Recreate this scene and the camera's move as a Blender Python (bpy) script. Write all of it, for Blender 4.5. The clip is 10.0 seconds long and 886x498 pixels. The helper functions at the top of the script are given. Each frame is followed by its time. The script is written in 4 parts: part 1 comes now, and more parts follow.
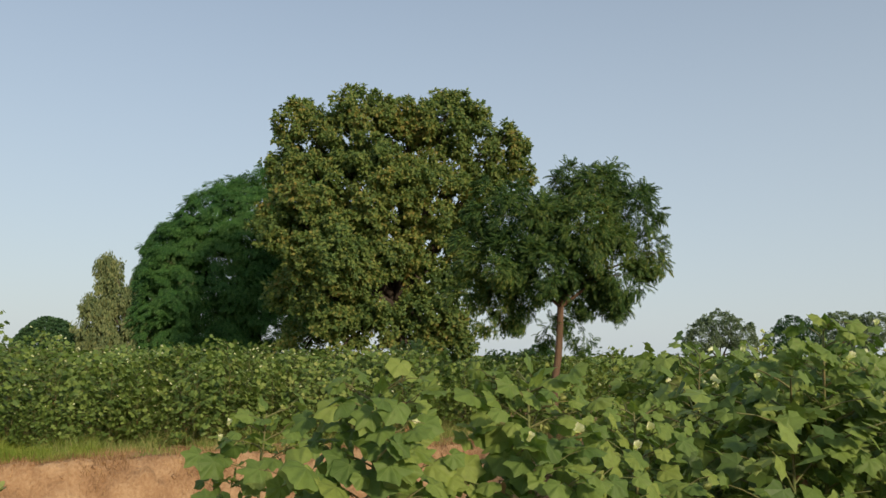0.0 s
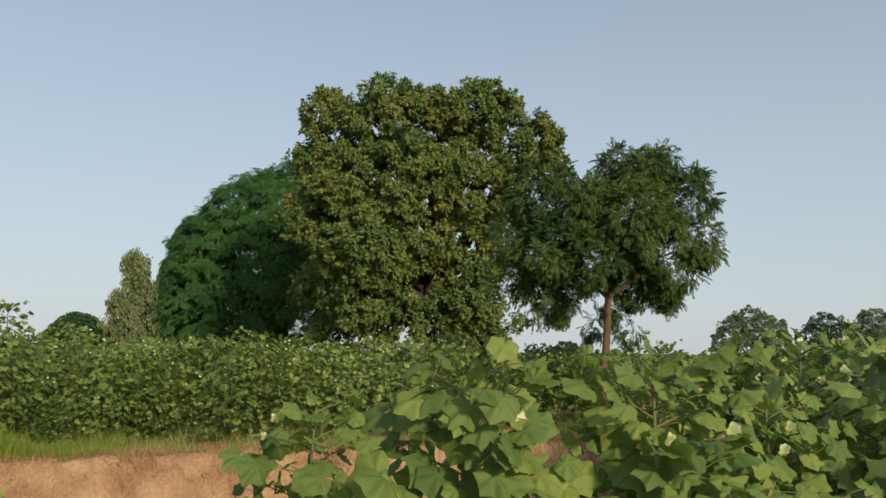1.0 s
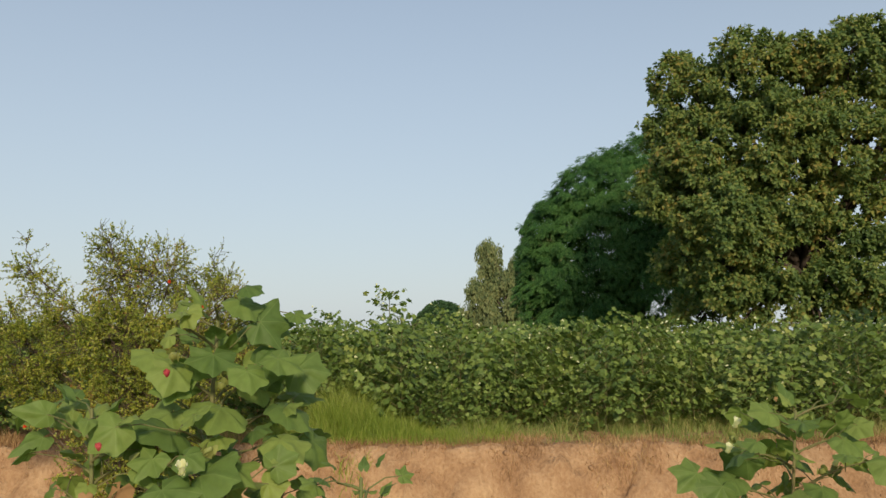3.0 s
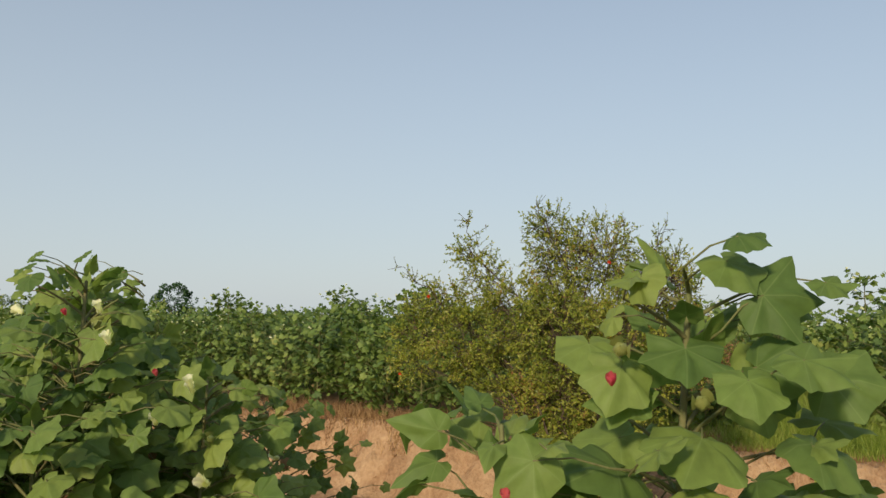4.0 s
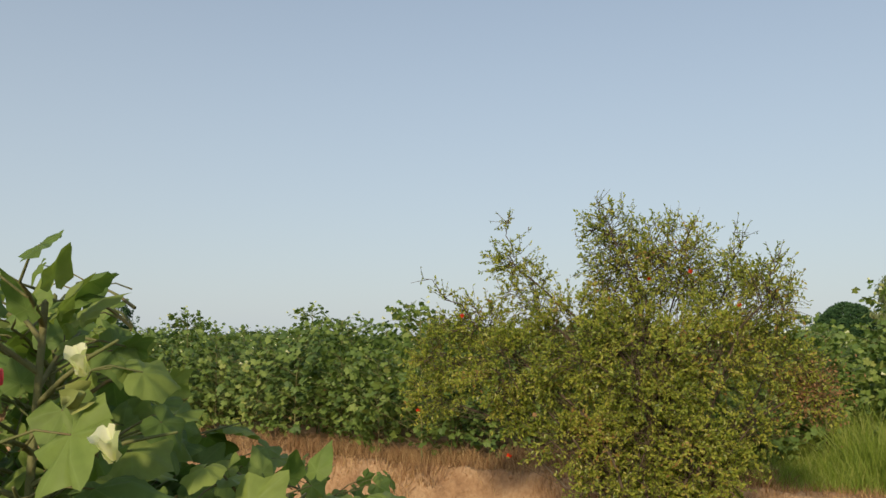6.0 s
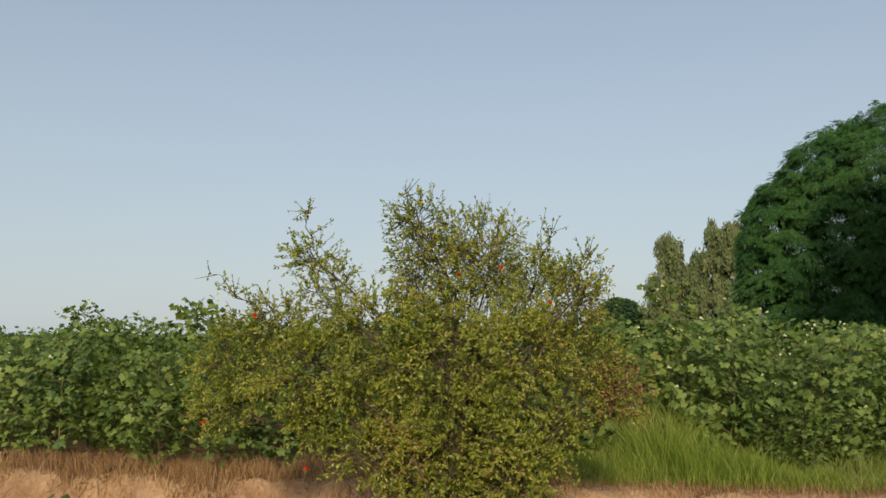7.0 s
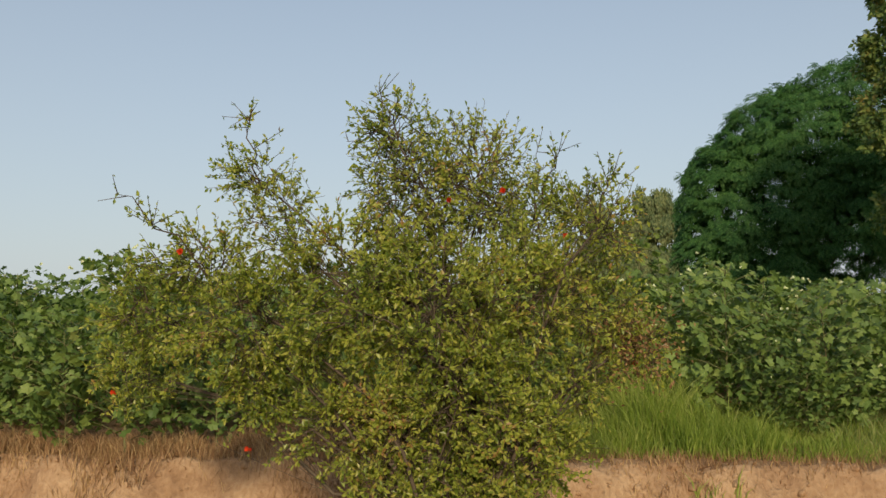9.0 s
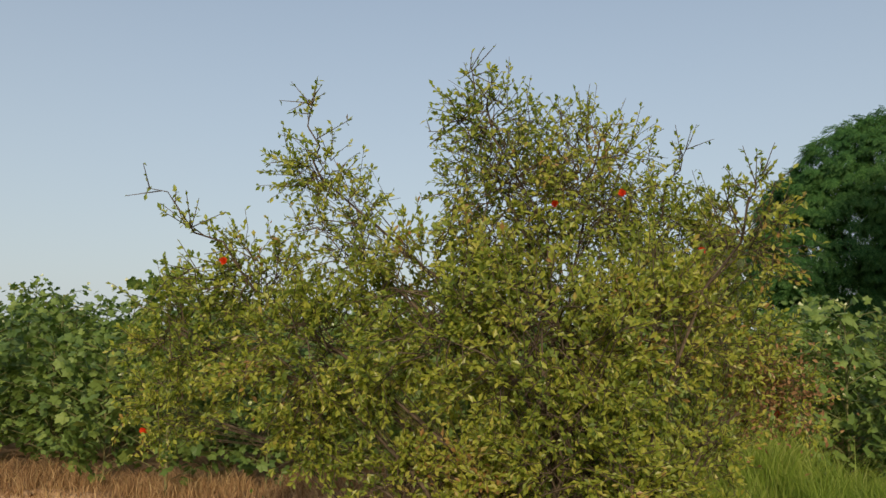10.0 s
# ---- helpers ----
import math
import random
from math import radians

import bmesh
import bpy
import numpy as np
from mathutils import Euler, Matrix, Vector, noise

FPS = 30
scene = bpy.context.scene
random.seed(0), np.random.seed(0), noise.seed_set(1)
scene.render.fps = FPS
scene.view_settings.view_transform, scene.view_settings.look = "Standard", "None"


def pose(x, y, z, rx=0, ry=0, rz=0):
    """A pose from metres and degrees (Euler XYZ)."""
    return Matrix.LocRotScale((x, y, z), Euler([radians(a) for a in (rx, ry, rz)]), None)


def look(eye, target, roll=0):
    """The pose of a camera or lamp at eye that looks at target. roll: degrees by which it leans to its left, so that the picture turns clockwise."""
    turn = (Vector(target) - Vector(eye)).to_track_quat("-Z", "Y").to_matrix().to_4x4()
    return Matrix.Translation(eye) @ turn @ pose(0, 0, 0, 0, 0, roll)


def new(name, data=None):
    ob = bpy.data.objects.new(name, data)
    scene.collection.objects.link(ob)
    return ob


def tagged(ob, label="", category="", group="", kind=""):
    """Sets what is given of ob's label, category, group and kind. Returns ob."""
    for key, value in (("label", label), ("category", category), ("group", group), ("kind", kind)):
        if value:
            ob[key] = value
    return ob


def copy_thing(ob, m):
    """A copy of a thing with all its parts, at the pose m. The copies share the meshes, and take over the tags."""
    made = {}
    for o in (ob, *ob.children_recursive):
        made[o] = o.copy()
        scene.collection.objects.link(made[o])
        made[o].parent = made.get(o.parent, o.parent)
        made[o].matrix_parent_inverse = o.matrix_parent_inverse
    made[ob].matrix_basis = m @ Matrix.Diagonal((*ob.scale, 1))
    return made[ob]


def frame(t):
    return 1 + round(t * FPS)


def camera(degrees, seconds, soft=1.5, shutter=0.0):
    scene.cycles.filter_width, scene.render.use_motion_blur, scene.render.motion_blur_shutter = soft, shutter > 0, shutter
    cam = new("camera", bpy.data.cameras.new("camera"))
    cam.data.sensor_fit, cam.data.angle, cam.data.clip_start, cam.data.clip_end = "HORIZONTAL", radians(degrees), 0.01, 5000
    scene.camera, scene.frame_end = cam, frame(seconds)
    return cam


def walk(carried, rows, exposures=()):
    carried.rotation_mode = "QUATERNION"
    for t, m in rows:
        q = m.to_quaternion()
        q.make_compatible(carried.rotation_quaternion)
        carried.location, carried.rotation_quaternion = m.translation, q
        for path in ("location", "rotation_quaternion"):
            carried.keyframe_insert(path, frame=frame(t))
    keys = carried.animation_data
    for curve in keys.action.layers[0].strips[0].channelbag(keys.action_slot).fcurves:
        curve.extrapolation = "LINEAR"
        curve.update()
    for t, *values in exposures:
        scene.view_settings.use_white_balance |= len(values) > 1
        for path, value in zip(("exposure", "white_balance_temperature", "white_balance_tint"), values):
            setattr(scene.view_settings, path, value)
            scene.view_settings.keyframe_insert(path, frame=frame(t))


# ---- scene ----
cam = camera(55.7, 10.0, soft=1.5)
PATH = [
    (0, (-0.000, -0.000, 1.543), (0.000, 3.968, 2.046), 0.43),
    (0.5, (-0.083, 0.281, 1.509), (-0.094, 4.252, 1.988), 0.45),
    (1, (-0.203, 0.536, 1.501), (-0.315, 4.504, 1.988), 0.66),
    (1.5, (-0.308, 0.736, 1.510), (-0.450, 4.709, 1.948), 0.39),
    (2, (-0.381, 0.929, 1.498), (-0.912, 4.870, 1.937), -1.32),
    (2.5, (-0.461, 1.050, 1.491), (-1.688, 4.831, 1.934), -1.08),
    (3, (-0.645, 1.193, 1.499), (-2.321, 4.803, 1.898), -0.21),
    (3.2, (-0.734, 1.237, 1.493), (-2.869, 4.597, 1.881), 0.07),
    (4.3, (-1.289, 1.805, 1.486), (-4.647, 3.953, 1.818), 1.36),
    (4.5, (-1.382, 1.802, 1.485), (-4.763, 3.913, 1.824), 1.53),
    (5, (-1.623, 1.831, 1.478), (-5.001, 3.944, 1.830), 1.34),
    (5.2, (-1.734, 1.871, 1.463), (-5.111, 3.985, 1.812), 1.14),
    (6.3, (-2.304, 1.957, 1.548), (-5.137, 4.751, 1.950), -0.06),
    (6.5, (-2.352, 1.994, 1.552), (-5.011, 4.958, 1.927), -0.28),
    (7, (-2.456, 2.162, 1.548), (-4.825, 5.361, 1.943), -0.43),
    (7.5, (-2.535, 2.288, 1.526), (-4.635, 5.687, 1.726), -0.97),
    (8, (-2.691, 2.399, 1.514), (-4.423, 6.002, 1.668), -0.88),
    (8.5, (-2.865, 2.568, 1.492), (-4.614, 6.160, 1.695), -1.02),
    (9, (-3.103, 2.729, 1.465), (-5.208, 6.122, 1.699), -0.63),
    (9.5, (-3.322, 2.887, 1.462), (-5.584, 6.178, 1.689), -0.13),
    (10, (-3.501, 3.133, 1.445), (-5.825, 6.365, 1.840), 0.74),
]
walk(cam, [(t, look(eye, target, roll)) for t, eye, target, roll in PATH], exposures=[(0.0, 0.06), (1.5, 0.08), (2.0, 0.19), (2.5, 0.21), (3.0, 0.08), (4.5, 0.04), (6.5, 0.02), (7.2, -0.04), (7.5, 0.05), (7.8, 0.26), (8.2, 0.28), (9.0, -0.01), (10.0, -0.03)])

# ---- sky and sun ----
SUN = Vector((0.46, -0.755, 0.36)).normalized()
SUNWARD = np.array(SUN)
world = bpy.data.worlds.new("world")
scene.world = world
world.use_nodes = True
wn, wl = world.node_tree.nodes, world.node_tree.links
sky = wn.new("ShaderNodeTexSky")
sky.sky_type, sky.sun_disc = "NISHITA", False
sky.sun_elevation = math.asin(SUN.z)
sky.sun_rotation = math.atan2(SUN.x, SUN.y)
sky.altitude, sky.air_density, sky.dust_density, sky.ozone_density = 100, 1.0, 0.8, 1.5
haze = wn.new("ShaderNodeMix")
haze.data_type = "RGBA"
haze.inputs["B"].default_value = (4.36, 4.85, 5.18, 1)
height = wn.new("ShaderNodeSeparateXYZ")
wl.new(wn.new("ShaderNodeTexCoord").outputs["Generated"], height.inputs[0])
thick = wn.new("ShaderNodeMapRange")
thick.inputs["From Min"].default_value, thick.inputs["From Max"].default_value = 0.0, 0.5
thick.inputs["To Min"].default_value, thick.inputs["To Max"].default_value = 0.88, 0.36
wl.new(height.outputs["Z"], thick.inputs["Value"])
wl.new(thick.outputs["Result"], haze.inputs["Factor"])
wl.new(sky.outputs["Color"], haze.inputs["A"])
wn["Background"].inputs["Strength"].default_value = 0.12
wl.new(haze.outputs["Result"], wn["Background"].inputs["Color"])
sun = new("sun", bpy.data.lights.new("sun", "SUN"))
sun.data.energy, sun.data.angle, sun.data.color = 3.4, radians(5), (1.0, 0.84, 0.60)
sun.matrix_basis = look(SUN * 60, (0, 0, 0))


# ---- materials ----
def material(name, rough=0.6):
    m = bpy.data.materials.new(name)
    m.use_nodes = True
    b = m.node_tree.nodes["Principled BSDF"]
    b.inputs["Roughness"].default_value = rough
    return m, m.node_tree.nodes, m.node_tree.links, b


def ramp(nodes, stops):
    r = nodes.new("ShaderNodeValToRGB")
    while len(r.color_ramp.elements) < len(stops):
        r.color_ramp.elements.new(0.5)
    for e, (at, col) in zip(r.color_ramp.elements, stops):
        e.position, e.color = at, (*col, 1)
    return r


def leaf_material(name, stops, rough=0.5, through_light=0.3, patch=1.2, spec=0.35, single=False, veins=False):
    """A leaf: colour by leaf, larger patches of tone, light passing through the blade."""
    m, n, l, b = material(name, rough)
    if single:
        rnd = n.new("ShaderNodeObjectInfo").outputs["Random"]
    else:
        rnd = n.new("ShaderNodeNewGeometry").outputs["Random Per Island"]
    co = n.new("ShaderNodeTexCoord")
    tex = n.new("ShaderNodeTexNoise")
    tex.inputs["Scale"].default_value = patch
    tex.inputs["Detail"].default_value = 3
    place = n.new("ShaderNodeNewGeometry")
    l.new(place.outputs["Position"], tex.inputs["Vector"])
    mix = n.new("ShaderNodeMath")
    mix.operation = "MULTIPLY_ADD"
    l.new(tex.outputs["Fac"], mix.inputs[0])
    mix.inputs[1].default_value = 1.1
    half = n.new("ShaderNodeMath")
    half.operation = "MULTIPLY_ADD"
    l.new(rnd, half.inputs[0])
    half.inputs[1].default_value, half.inputs[2].default_value = 0.75, -0.42
    l.new(half.outputs[0], mix.inputs[2])
    r = ramp(n, stops)
    l.new(mix.outputs[0], r.inputs["Fac"])
    col = r.outputs["Color"]
    fine = n.new("ShaderNodeTexNoise")
    fine.inputs["Scale"].default_value = 60
    fine.inputs["Detail"].default_value = 4
    l.new(place.outputs["Position"], fine.inputs["Vector"])
    if veins:
        sep = n.new("ShaderNodeSeparateXYZ")
        l.new(co.outputs["Object"], sep.inputs[0])
        side = n.new("ShaderNodeMath")
        side.operation = "ABSOLUTE"
        l.new(sep.outputs["X"], side.inputs[0])
        last = None
        for ang in (0, 52, 108):
            a, c = n.new("ShaderNodeMath"), n.new("ShaderNodeMath")
            a.operation, c.operation = "MULTIPLY", "MULTIPLY_ADD"
            l.new(sep.outputs["Y"], a.inputs[0])
            a.inputs[1].default_value = -math.sin(radians(ang))
            l.new(side.outputs[0], c.inputs[0])
            c.inputs[1].default_value = math.cos(radians(ang))
            l.new(a.outputs[0], c.inputs[2])
            d = n.new("ShaderNodeMath")
            d.operation = "ABSOLUTE"
            l.new(c.outputs[0], d.inputs[0])
            if last is None:
                last = d
            else:
                k = n.new("ShaderNodeMath")
                k.operation = "MINIMUM"
                l.new(last.outputs[0], k.inputs[0])
                l.new(d.outputs[0], k.inputs[1])
                last = k
        line = n.new("ShaderNodeMapRange")
        line.inputs["From Min"].default_value, line.inputs["From Max"].default_value = 0.004, 0.016
        line.inputs["To Min"].default_value, line.inputs["To Max"].default_value = 0.24, 0.0
        l.new(last.outputs[0], line.inputs["Value"])
        vm = n.new("ShaderNodeMix")
        vm.data_type = "RGBA"
        l.new(line.outputs["Result"], vm.inputs["Factor"])
        l.new(col, vm.inputs["A"])
        vm.inputs["B"].default_value = (0.26, 0.34, 0.12, 1)
        col = vm.outputs["Result"]
    tone = n.new("ShaderNodeMix")
    tone.data_type, tone.blend_type = "RGBA", "OVERLAY"
    tone.inputs["Factor"].default_value = 0.25
    l.new(col, tone.inputs["A"])
    l.new(fine.outputs["Fac"], tone.inputs["B"])
    col = tone.outputs["Result"]
    l.new(col, b.inputs["Base Color"])
    b.inputs["Specular IOR Level"].default_value = spec
    bump = n.new("ShaderNodeBump")
    bump.inputs["Strength"].default_value, bump.inputs["Distance"].default_value = 0.25, 0.004
    l.new(fine.outputs["Fac"], bump.inputs["Height"])
    l.new(bump.outputs["Normal"], b.inputs["Normal"])
    tr = n.new("ShaderNodeBsdfTranslucent")
    bright = n.new("ShaderNodeMix")
    bright.data_type, bright.blend_type = "RGBA", "MULTIPLY"
    bright.inputs["Factor"].default_value = 1.0
    l.new(col, bright.inputs["A"])
    bright.inputs["B"].default_value = (1.4, 1.6, 0.8, 1)
    l.new(bright.outputs["Result"], tr.inputs["Color"])
    mx = n.new("ShaderNodeMixShader")
    mx.inputs["Fac"].default_value = through_light
    l.new(b.outputs[0], mx.inputs[1])
    l.new(tr.outputs[0], mx.inputs[2])
    l.new(mx.outputs[0], n["Material Output"].inputs["Surface"])
    return m


def rough_material(name, stops, scale=6, rough=0.9, bump=0.5, dist=0.02, stretch=(1, 1, 1)):
    """Earth, bark and stalks: two scales of tone and relief."""
    m, n, l, b = material(name, rough)
    g = n.new("ShaderNodeNewGeometry")
    mp = n.new("ShaderNodeMapping")
    mp.inputs["Scale"].default_value = stretch
    l.new(g.outputs["Position"], mp.inputs["Vector"])
    big, small = n.new("ShaderNodeTexNoise"), n.new("ShaderNodeTexNoise")
    big.inputs["Scale"].default_value, small.inputs["Scale"].default_value = scale, scale * 9
    big.inputs["Detail"].default_value, small.inputs["Detail"].default_value = 5, 6
    for t in (big, small):
        l.new(mp.outputs[0], t.inputs["Vector"])
    add = n.new("ShaderNodeMath")
    add.operation = "MULTIPLY_ADD"
    l.new(small.outputs["Fac"], add.inputs[0])
    add.inputs[1].default_value = 0.55
    sub = n.new("ShaderNodeMath")
    sub.operation = "MULTIPLY_ADD"
    l.new(big.outputs["Fac"], sub.inputs[0])
    sub.inputs[1].default_value, sub.inputs[2].default_value = 0.9, -0.22
    l.new(sub.outputs[0], add.inputs[2])
    r = ramp(n, stops)
    l.new(add.outputs[0], r.inputs["Fac"])
    l.new(r.outputs["Color"], b.inputs["Base Color"])
    b.inputs["Specular IOR Level"].default_value = 0.15
    bp = n.new("ShaderNodeBump")
    bp.inputs["Strength"].default_value, bp.inputs["Distance"].default_value = bump, dist
    l.new(add.outputs[0], bp.inputs["Height"])
    l.new(bp.outputs["Normal"], b.inputs["Normal"])
    return m


COTTON = [(0.15, (0.074, 0.125, 0.029)), (0.5, (0.137, 0.206, 0.046)), (0.85, (0.210, 0.274, 0.064)), (1.0, (0.285, 0.31, 0.086))]
cotton_leaf_mat = leaf_material("cotton_leaf", COTTON, 0.55, 0.22, 0.9)
near_leaf_mat = leaf_material("cotton_leaf_veined", [(0.1, (0.098, 0.162, 0.040)), (0.5, (0.158, 0.230, 0.054)), (0.9, (0.236, 0.294, 0.070))], 0.6, 0.31, 2.5, 0.3, single=True, veins=True)
cotton_stem_mat = rough_material("cotton_stem", [(0.2, (0.125, 0.165, 0.055)), (0.6, (0.175, 0.165, 0.070)), (0.9, (0.20, 0.12, 0.065))], 9, 0.7)
petal_mat = leaf_material("cream_petal", [(0.2, (0.70, 0.68, 0.40)), (0.8, (0.82, 0.80, 0.62))], 0.5, 0.35, 9)
pink_mat = leaf_material("pink_petal", [(0.2, (0.50, 0.05, 0.09)), (0.8, (0.66, 0.14, 0.16))], 0.5, 0.3, 9)
boll_mat = leaf_material("boll_green", [(0.2, (0.16, 0.21, 0.06)), (0.8, (0.30, 0.32, 0.10))], 0.55, 0.15, 9)
dry_leaf_mat = leaf_material("dry_leaf", [(0.2, (0.20, 0.105, 0.045)), (0.8, (0.36, 0.215, 0.10))], 0.8, 0.15, 5)
big_leaf_mat = leaf_material("broad_tree_leaf", [(0.15, (0.068, 0.118, 0.038)), (0.5, (0.138, 0.200, 0.055)), (0.8, (0.222, 0.248, 0.066)), (1.0, (0.30, 0.235, 0.068))], 0.5, 0.30, 1.0, spec=0.18)
dark_leaf_mat = leaf_material("dark_tree_leaf", [(0.1, (0.024, 0.074, 0.022)), (0.5, (0.055, 0.145, 0.036)), (0.9, (0.115, 0.225, 0.058))], 0.5, 0.22, 0.5, spec=0.18)
neem_leaf_mat = leaf_material("neem_leaf", [(0.1, (0.024, 0.060, 0.020)), (0.5, (0.056, 0.110, 0.030)), (0.85, (0.125, 0.180, 0.040)), (1.0, (0.20, 0.21, 0.055))], 0.45, 0.25, 0.9, spec=0.18)
weep_leaf_mat = leaf_material("weeping_leaf", [(0.1, (0.072, 0.110, 0.045)), (0.5, (0.142, 0.182, 0.070)), (1.0, (0.24, 0.255, 0.105))], 0.6, 0.2, 0.3)
# far trees: the pale grey of distance haze is put into the leaf colour
hazed_leaf_mat = leaf_material("hazed_tree_leaf", [(0.1, (0.090, 0.134, 0.078)), (0.6, (0.145, 0.198, 0.112)), (1.0, (0.20, 0.25, 0.14))], 0.6, 0.2, 0.25)
dome_leaf_mat = leaf_material("clipped_tree_leaf", [(0.1, (0.022, 0.062, 0.024)), (0.6, (0.042, 0.098, 0.034)), (1.0, (0.065, 0.13, 0.045))], 0.6, 0.2, 0.4)
shrub_leaf_mat = leaf_material("pomegranate_leaf", [(0.05, (0.10, 0.148, 0.026)), (0.4, (0.235, 0.280, 0.042)), (0.72, (0.38, 0.39, 0.060)), (0.88, (0.44, 0.40, 0.085)), (0.97, (0.34, 0.19, 0.065))], 0.40, 0.4, 3.0, 0.45)
red_flower_mat = leaf_material("orange_red_flower", [(0.2, (0.70, 0.035, 0.015)), (0.8, (0.80, 0.10, 0.03))], 0.45, 0.25, 9)
grass_mat = leaf_material("green_grass", [(0.1, (0.155, 0.225, 0.032)), (0.6, (0.285, 0.35, 0.060)), (1.0, (0.46, 0.45, 0.14))], 0.6, 0.38, 1.5)
verge_mat = leaf_material("verge_grass", [(0.15, (0.16, 0.23, 0.05)), (0.55, (0.26, 0.31, 0.085)), (0.85, (0.42, 0.36, 0.16))], 0.7, 0.25, 1.0)
straw_mat = leaf_material("dry_grass", [(0.1, (0.21, 0.110, 0.052)), (0.5, (0.35, 0.205, 0.10)), (1.0, (0.56, 0.39, 0.20))], 0.85, 0.2, 2.0)
bark_mat = rough_material("bark", [(0.2, (0.035, 0.028, 0.022)), (0.8, (0.11, 0.085, 0.065))], 5, 0.9, 0.8, 0.04, (1, 1, 0.25))
neem_bark_mat = rough_material("neem_bark", [(0.2, (0.085, 0.052, 0.034)), (0.8, (0.20, 0.125, 0.08))], 9, 0.85, 0.8, 0.02, (1, 1, 0.25))
twig_mat = rough_material("twig_bark", [(0.2, (0.065, 0.048, 0.034)), (0.8, (0.155, 0.115, 0.078))], 14, 0.85, 0.5, 0.01)
earth_mat = rough_material("dry_earth", [(0.2, (0.212, 0.118, 0.062)), (0.45, (0.338, 0.204, 0.110)), (0.8, (0.515, 0.345, 0.198))], 4.2, 0.95, 1.0, 0.04, (1.0, 1.0, 0.8))


# ---- mesh helpers ----
def mesh_of(name, verts, faces, mat, smooth=False):
    """A triangle mesh from arrays of corners and faces."""
    verts, faces = np.asarray(verts, np.float32), np.asarray(faces, np.int32)
    me = bpy.data.meshes.new(name)
    me.vertices.add(len(verts))
    me.vertices.foreach_set("co", verts.ravel())
    me.loops.add(faces.size)
    me.loops.foreach_set("vertex_index", faces.ravel())
    me.polygons.add(len(faces))
    me.polygons.foreach_set("loop_start", np.arange(0, faces.size, faces.shape[1], dtype=np.int32))
    me.polygons.foreach_set("use_smooth", np.full(len(faces), smooth))
    me.update(calc_edges=True)
    if mat:
        me.materials.append(mat)
    return me


def joined(pieces):
    """Corners and triangles of several pieces as one."""
    vs, fs, at = [], [], 0
    for v, f in pieces:
        vs.append(np.asarray(v, float))
        fs.append(np.asarray(f, int) + at)
        at += len(v)
    return np.concatenate(vs), np.concatenate(fs)


def unit(a):
    return a / np.maximum(np.linalg.norm(a, axis=-1, keepdims=True), 1e-9)


def spread(shape, at, along, up, size):
    """Copies of a small shape: y runs along, z near up, scaled by size."""
    tv, tf = shape
    y = unit(along)
    x = unit(np.cross(y, up))
    z = np.cross(x, y)
    b = np.stack([x, y, z], axis=-1) * np.asarray(size).reshape(-1, 1, 1)
    v = np.einsum("nij,kj->nki", b, tv) + at[:, None, :]
    f = tf[None] + (np.arange(len(at)) * len(tv))[:, None, None]
    return v.reshape(-1, 3), f.reshape(-1, 3)


def tube(points, radii, sides=6):
    """A tapering stem through points."""
    p = np.asarray(points, float)
    r = np.asarray(radii, float)
    d = unit(np.gradient(p, axis=0))
    ref = np.array([0.31, 0.95, 0.05]) if abs(d[0, 2]) > 0.6 else np.array([0.05, 0.1, 1.0])
    x = unit(np.cross(d, ref))
    y = np.cross(d, x)
    a = np.linspace(0, 2 * np.pi, sides, endpoint=False)
    ring = p[:, None] + r[:, None, None] * (np.cos(a)[None, :, None] * x[:, None] + np.sin(a)[None, :, None] * y[:, None])
    v = ring.reshape(-1, 3)
    f = []
    for i in range(len(p) - 1):
        for k in range(sides):
            q, w = i * sides + k, i * sides + (k + 1) % sides
            f += [(q, w, w + sides), (q, w + sides, q + sides)]
    top = len(v)
    v = np.vstack([v, p[-1] + d[-1] * r[-1]])
    f += [(top - sides + k, top - sides + (k + 1) % sides, top) for k in range(sides)]
    return v, np.array(f)


def bent(a, b, bow, steps, rng, wob=0.0):
    """A curved line from a to b that first rises, then leans over."""
    a, b = np.asarray(a, float), np.asarray(b, float)
    t = np.linspace(0, 1, steps)[:, None]
    p = a + (b - a) * t + np.array([0, 0, 1.0]) * bow * np.sin(np.pi * t)
    if wob:
        p[1:-1] += rng.normal(0, wob, (steps - 2, 3))
    return p


def part(name, me, parent, label="", m=None):
    ob = new(name, me)
    ob.parent = parent
    if m is not None:
        ob.matrix_basis = m
    if label:
        ob["label"] = label
    return ob


def thing(name, at, label, category, group="", kind="", turn=0):
    ob = new(name)
    ob.empty_display_size = 0.1
    ob.matrix_basis = pose(*at, 0, 0, turn)
    return tagged(ob, label, category, group, kind)


# ---- leaf shapes ----
def fan_leaf(outline, cup=0.18, fold=0.06, ring=False):
    """A lobed blade round its stalk: angle from the tip and reach, one side mirrored."""
    pts = [(-a, r) for a, r in reversed(outline[1:])] + list(outline)
    v = [(0, 0, 0)]
    for share in ((0.5, 1.0) if ring else (1.0,)):
        for a, r in pts:
            q = radians(a)
            r = r * share
            v.append((r * math.sin(q), r * math.cos(q), -cup * r * r * (1 + 0.5 * r) + fold * math.cos(q * 6.6) * r + 0.035 * math.sin(3 * q + 5 * r) + 0.045 * share * r * math.sin(11 * q + 2 * cup)))
    n = len(pts)
    f = [(0, i + 1, i) for i in range(1, n)]
    if ring:
        for i in range(1, n):
            f += [(i, i + 1, i + n + 1), (i, i + n + 1, i + n)]
    return np.array(v, float), np.array(f)


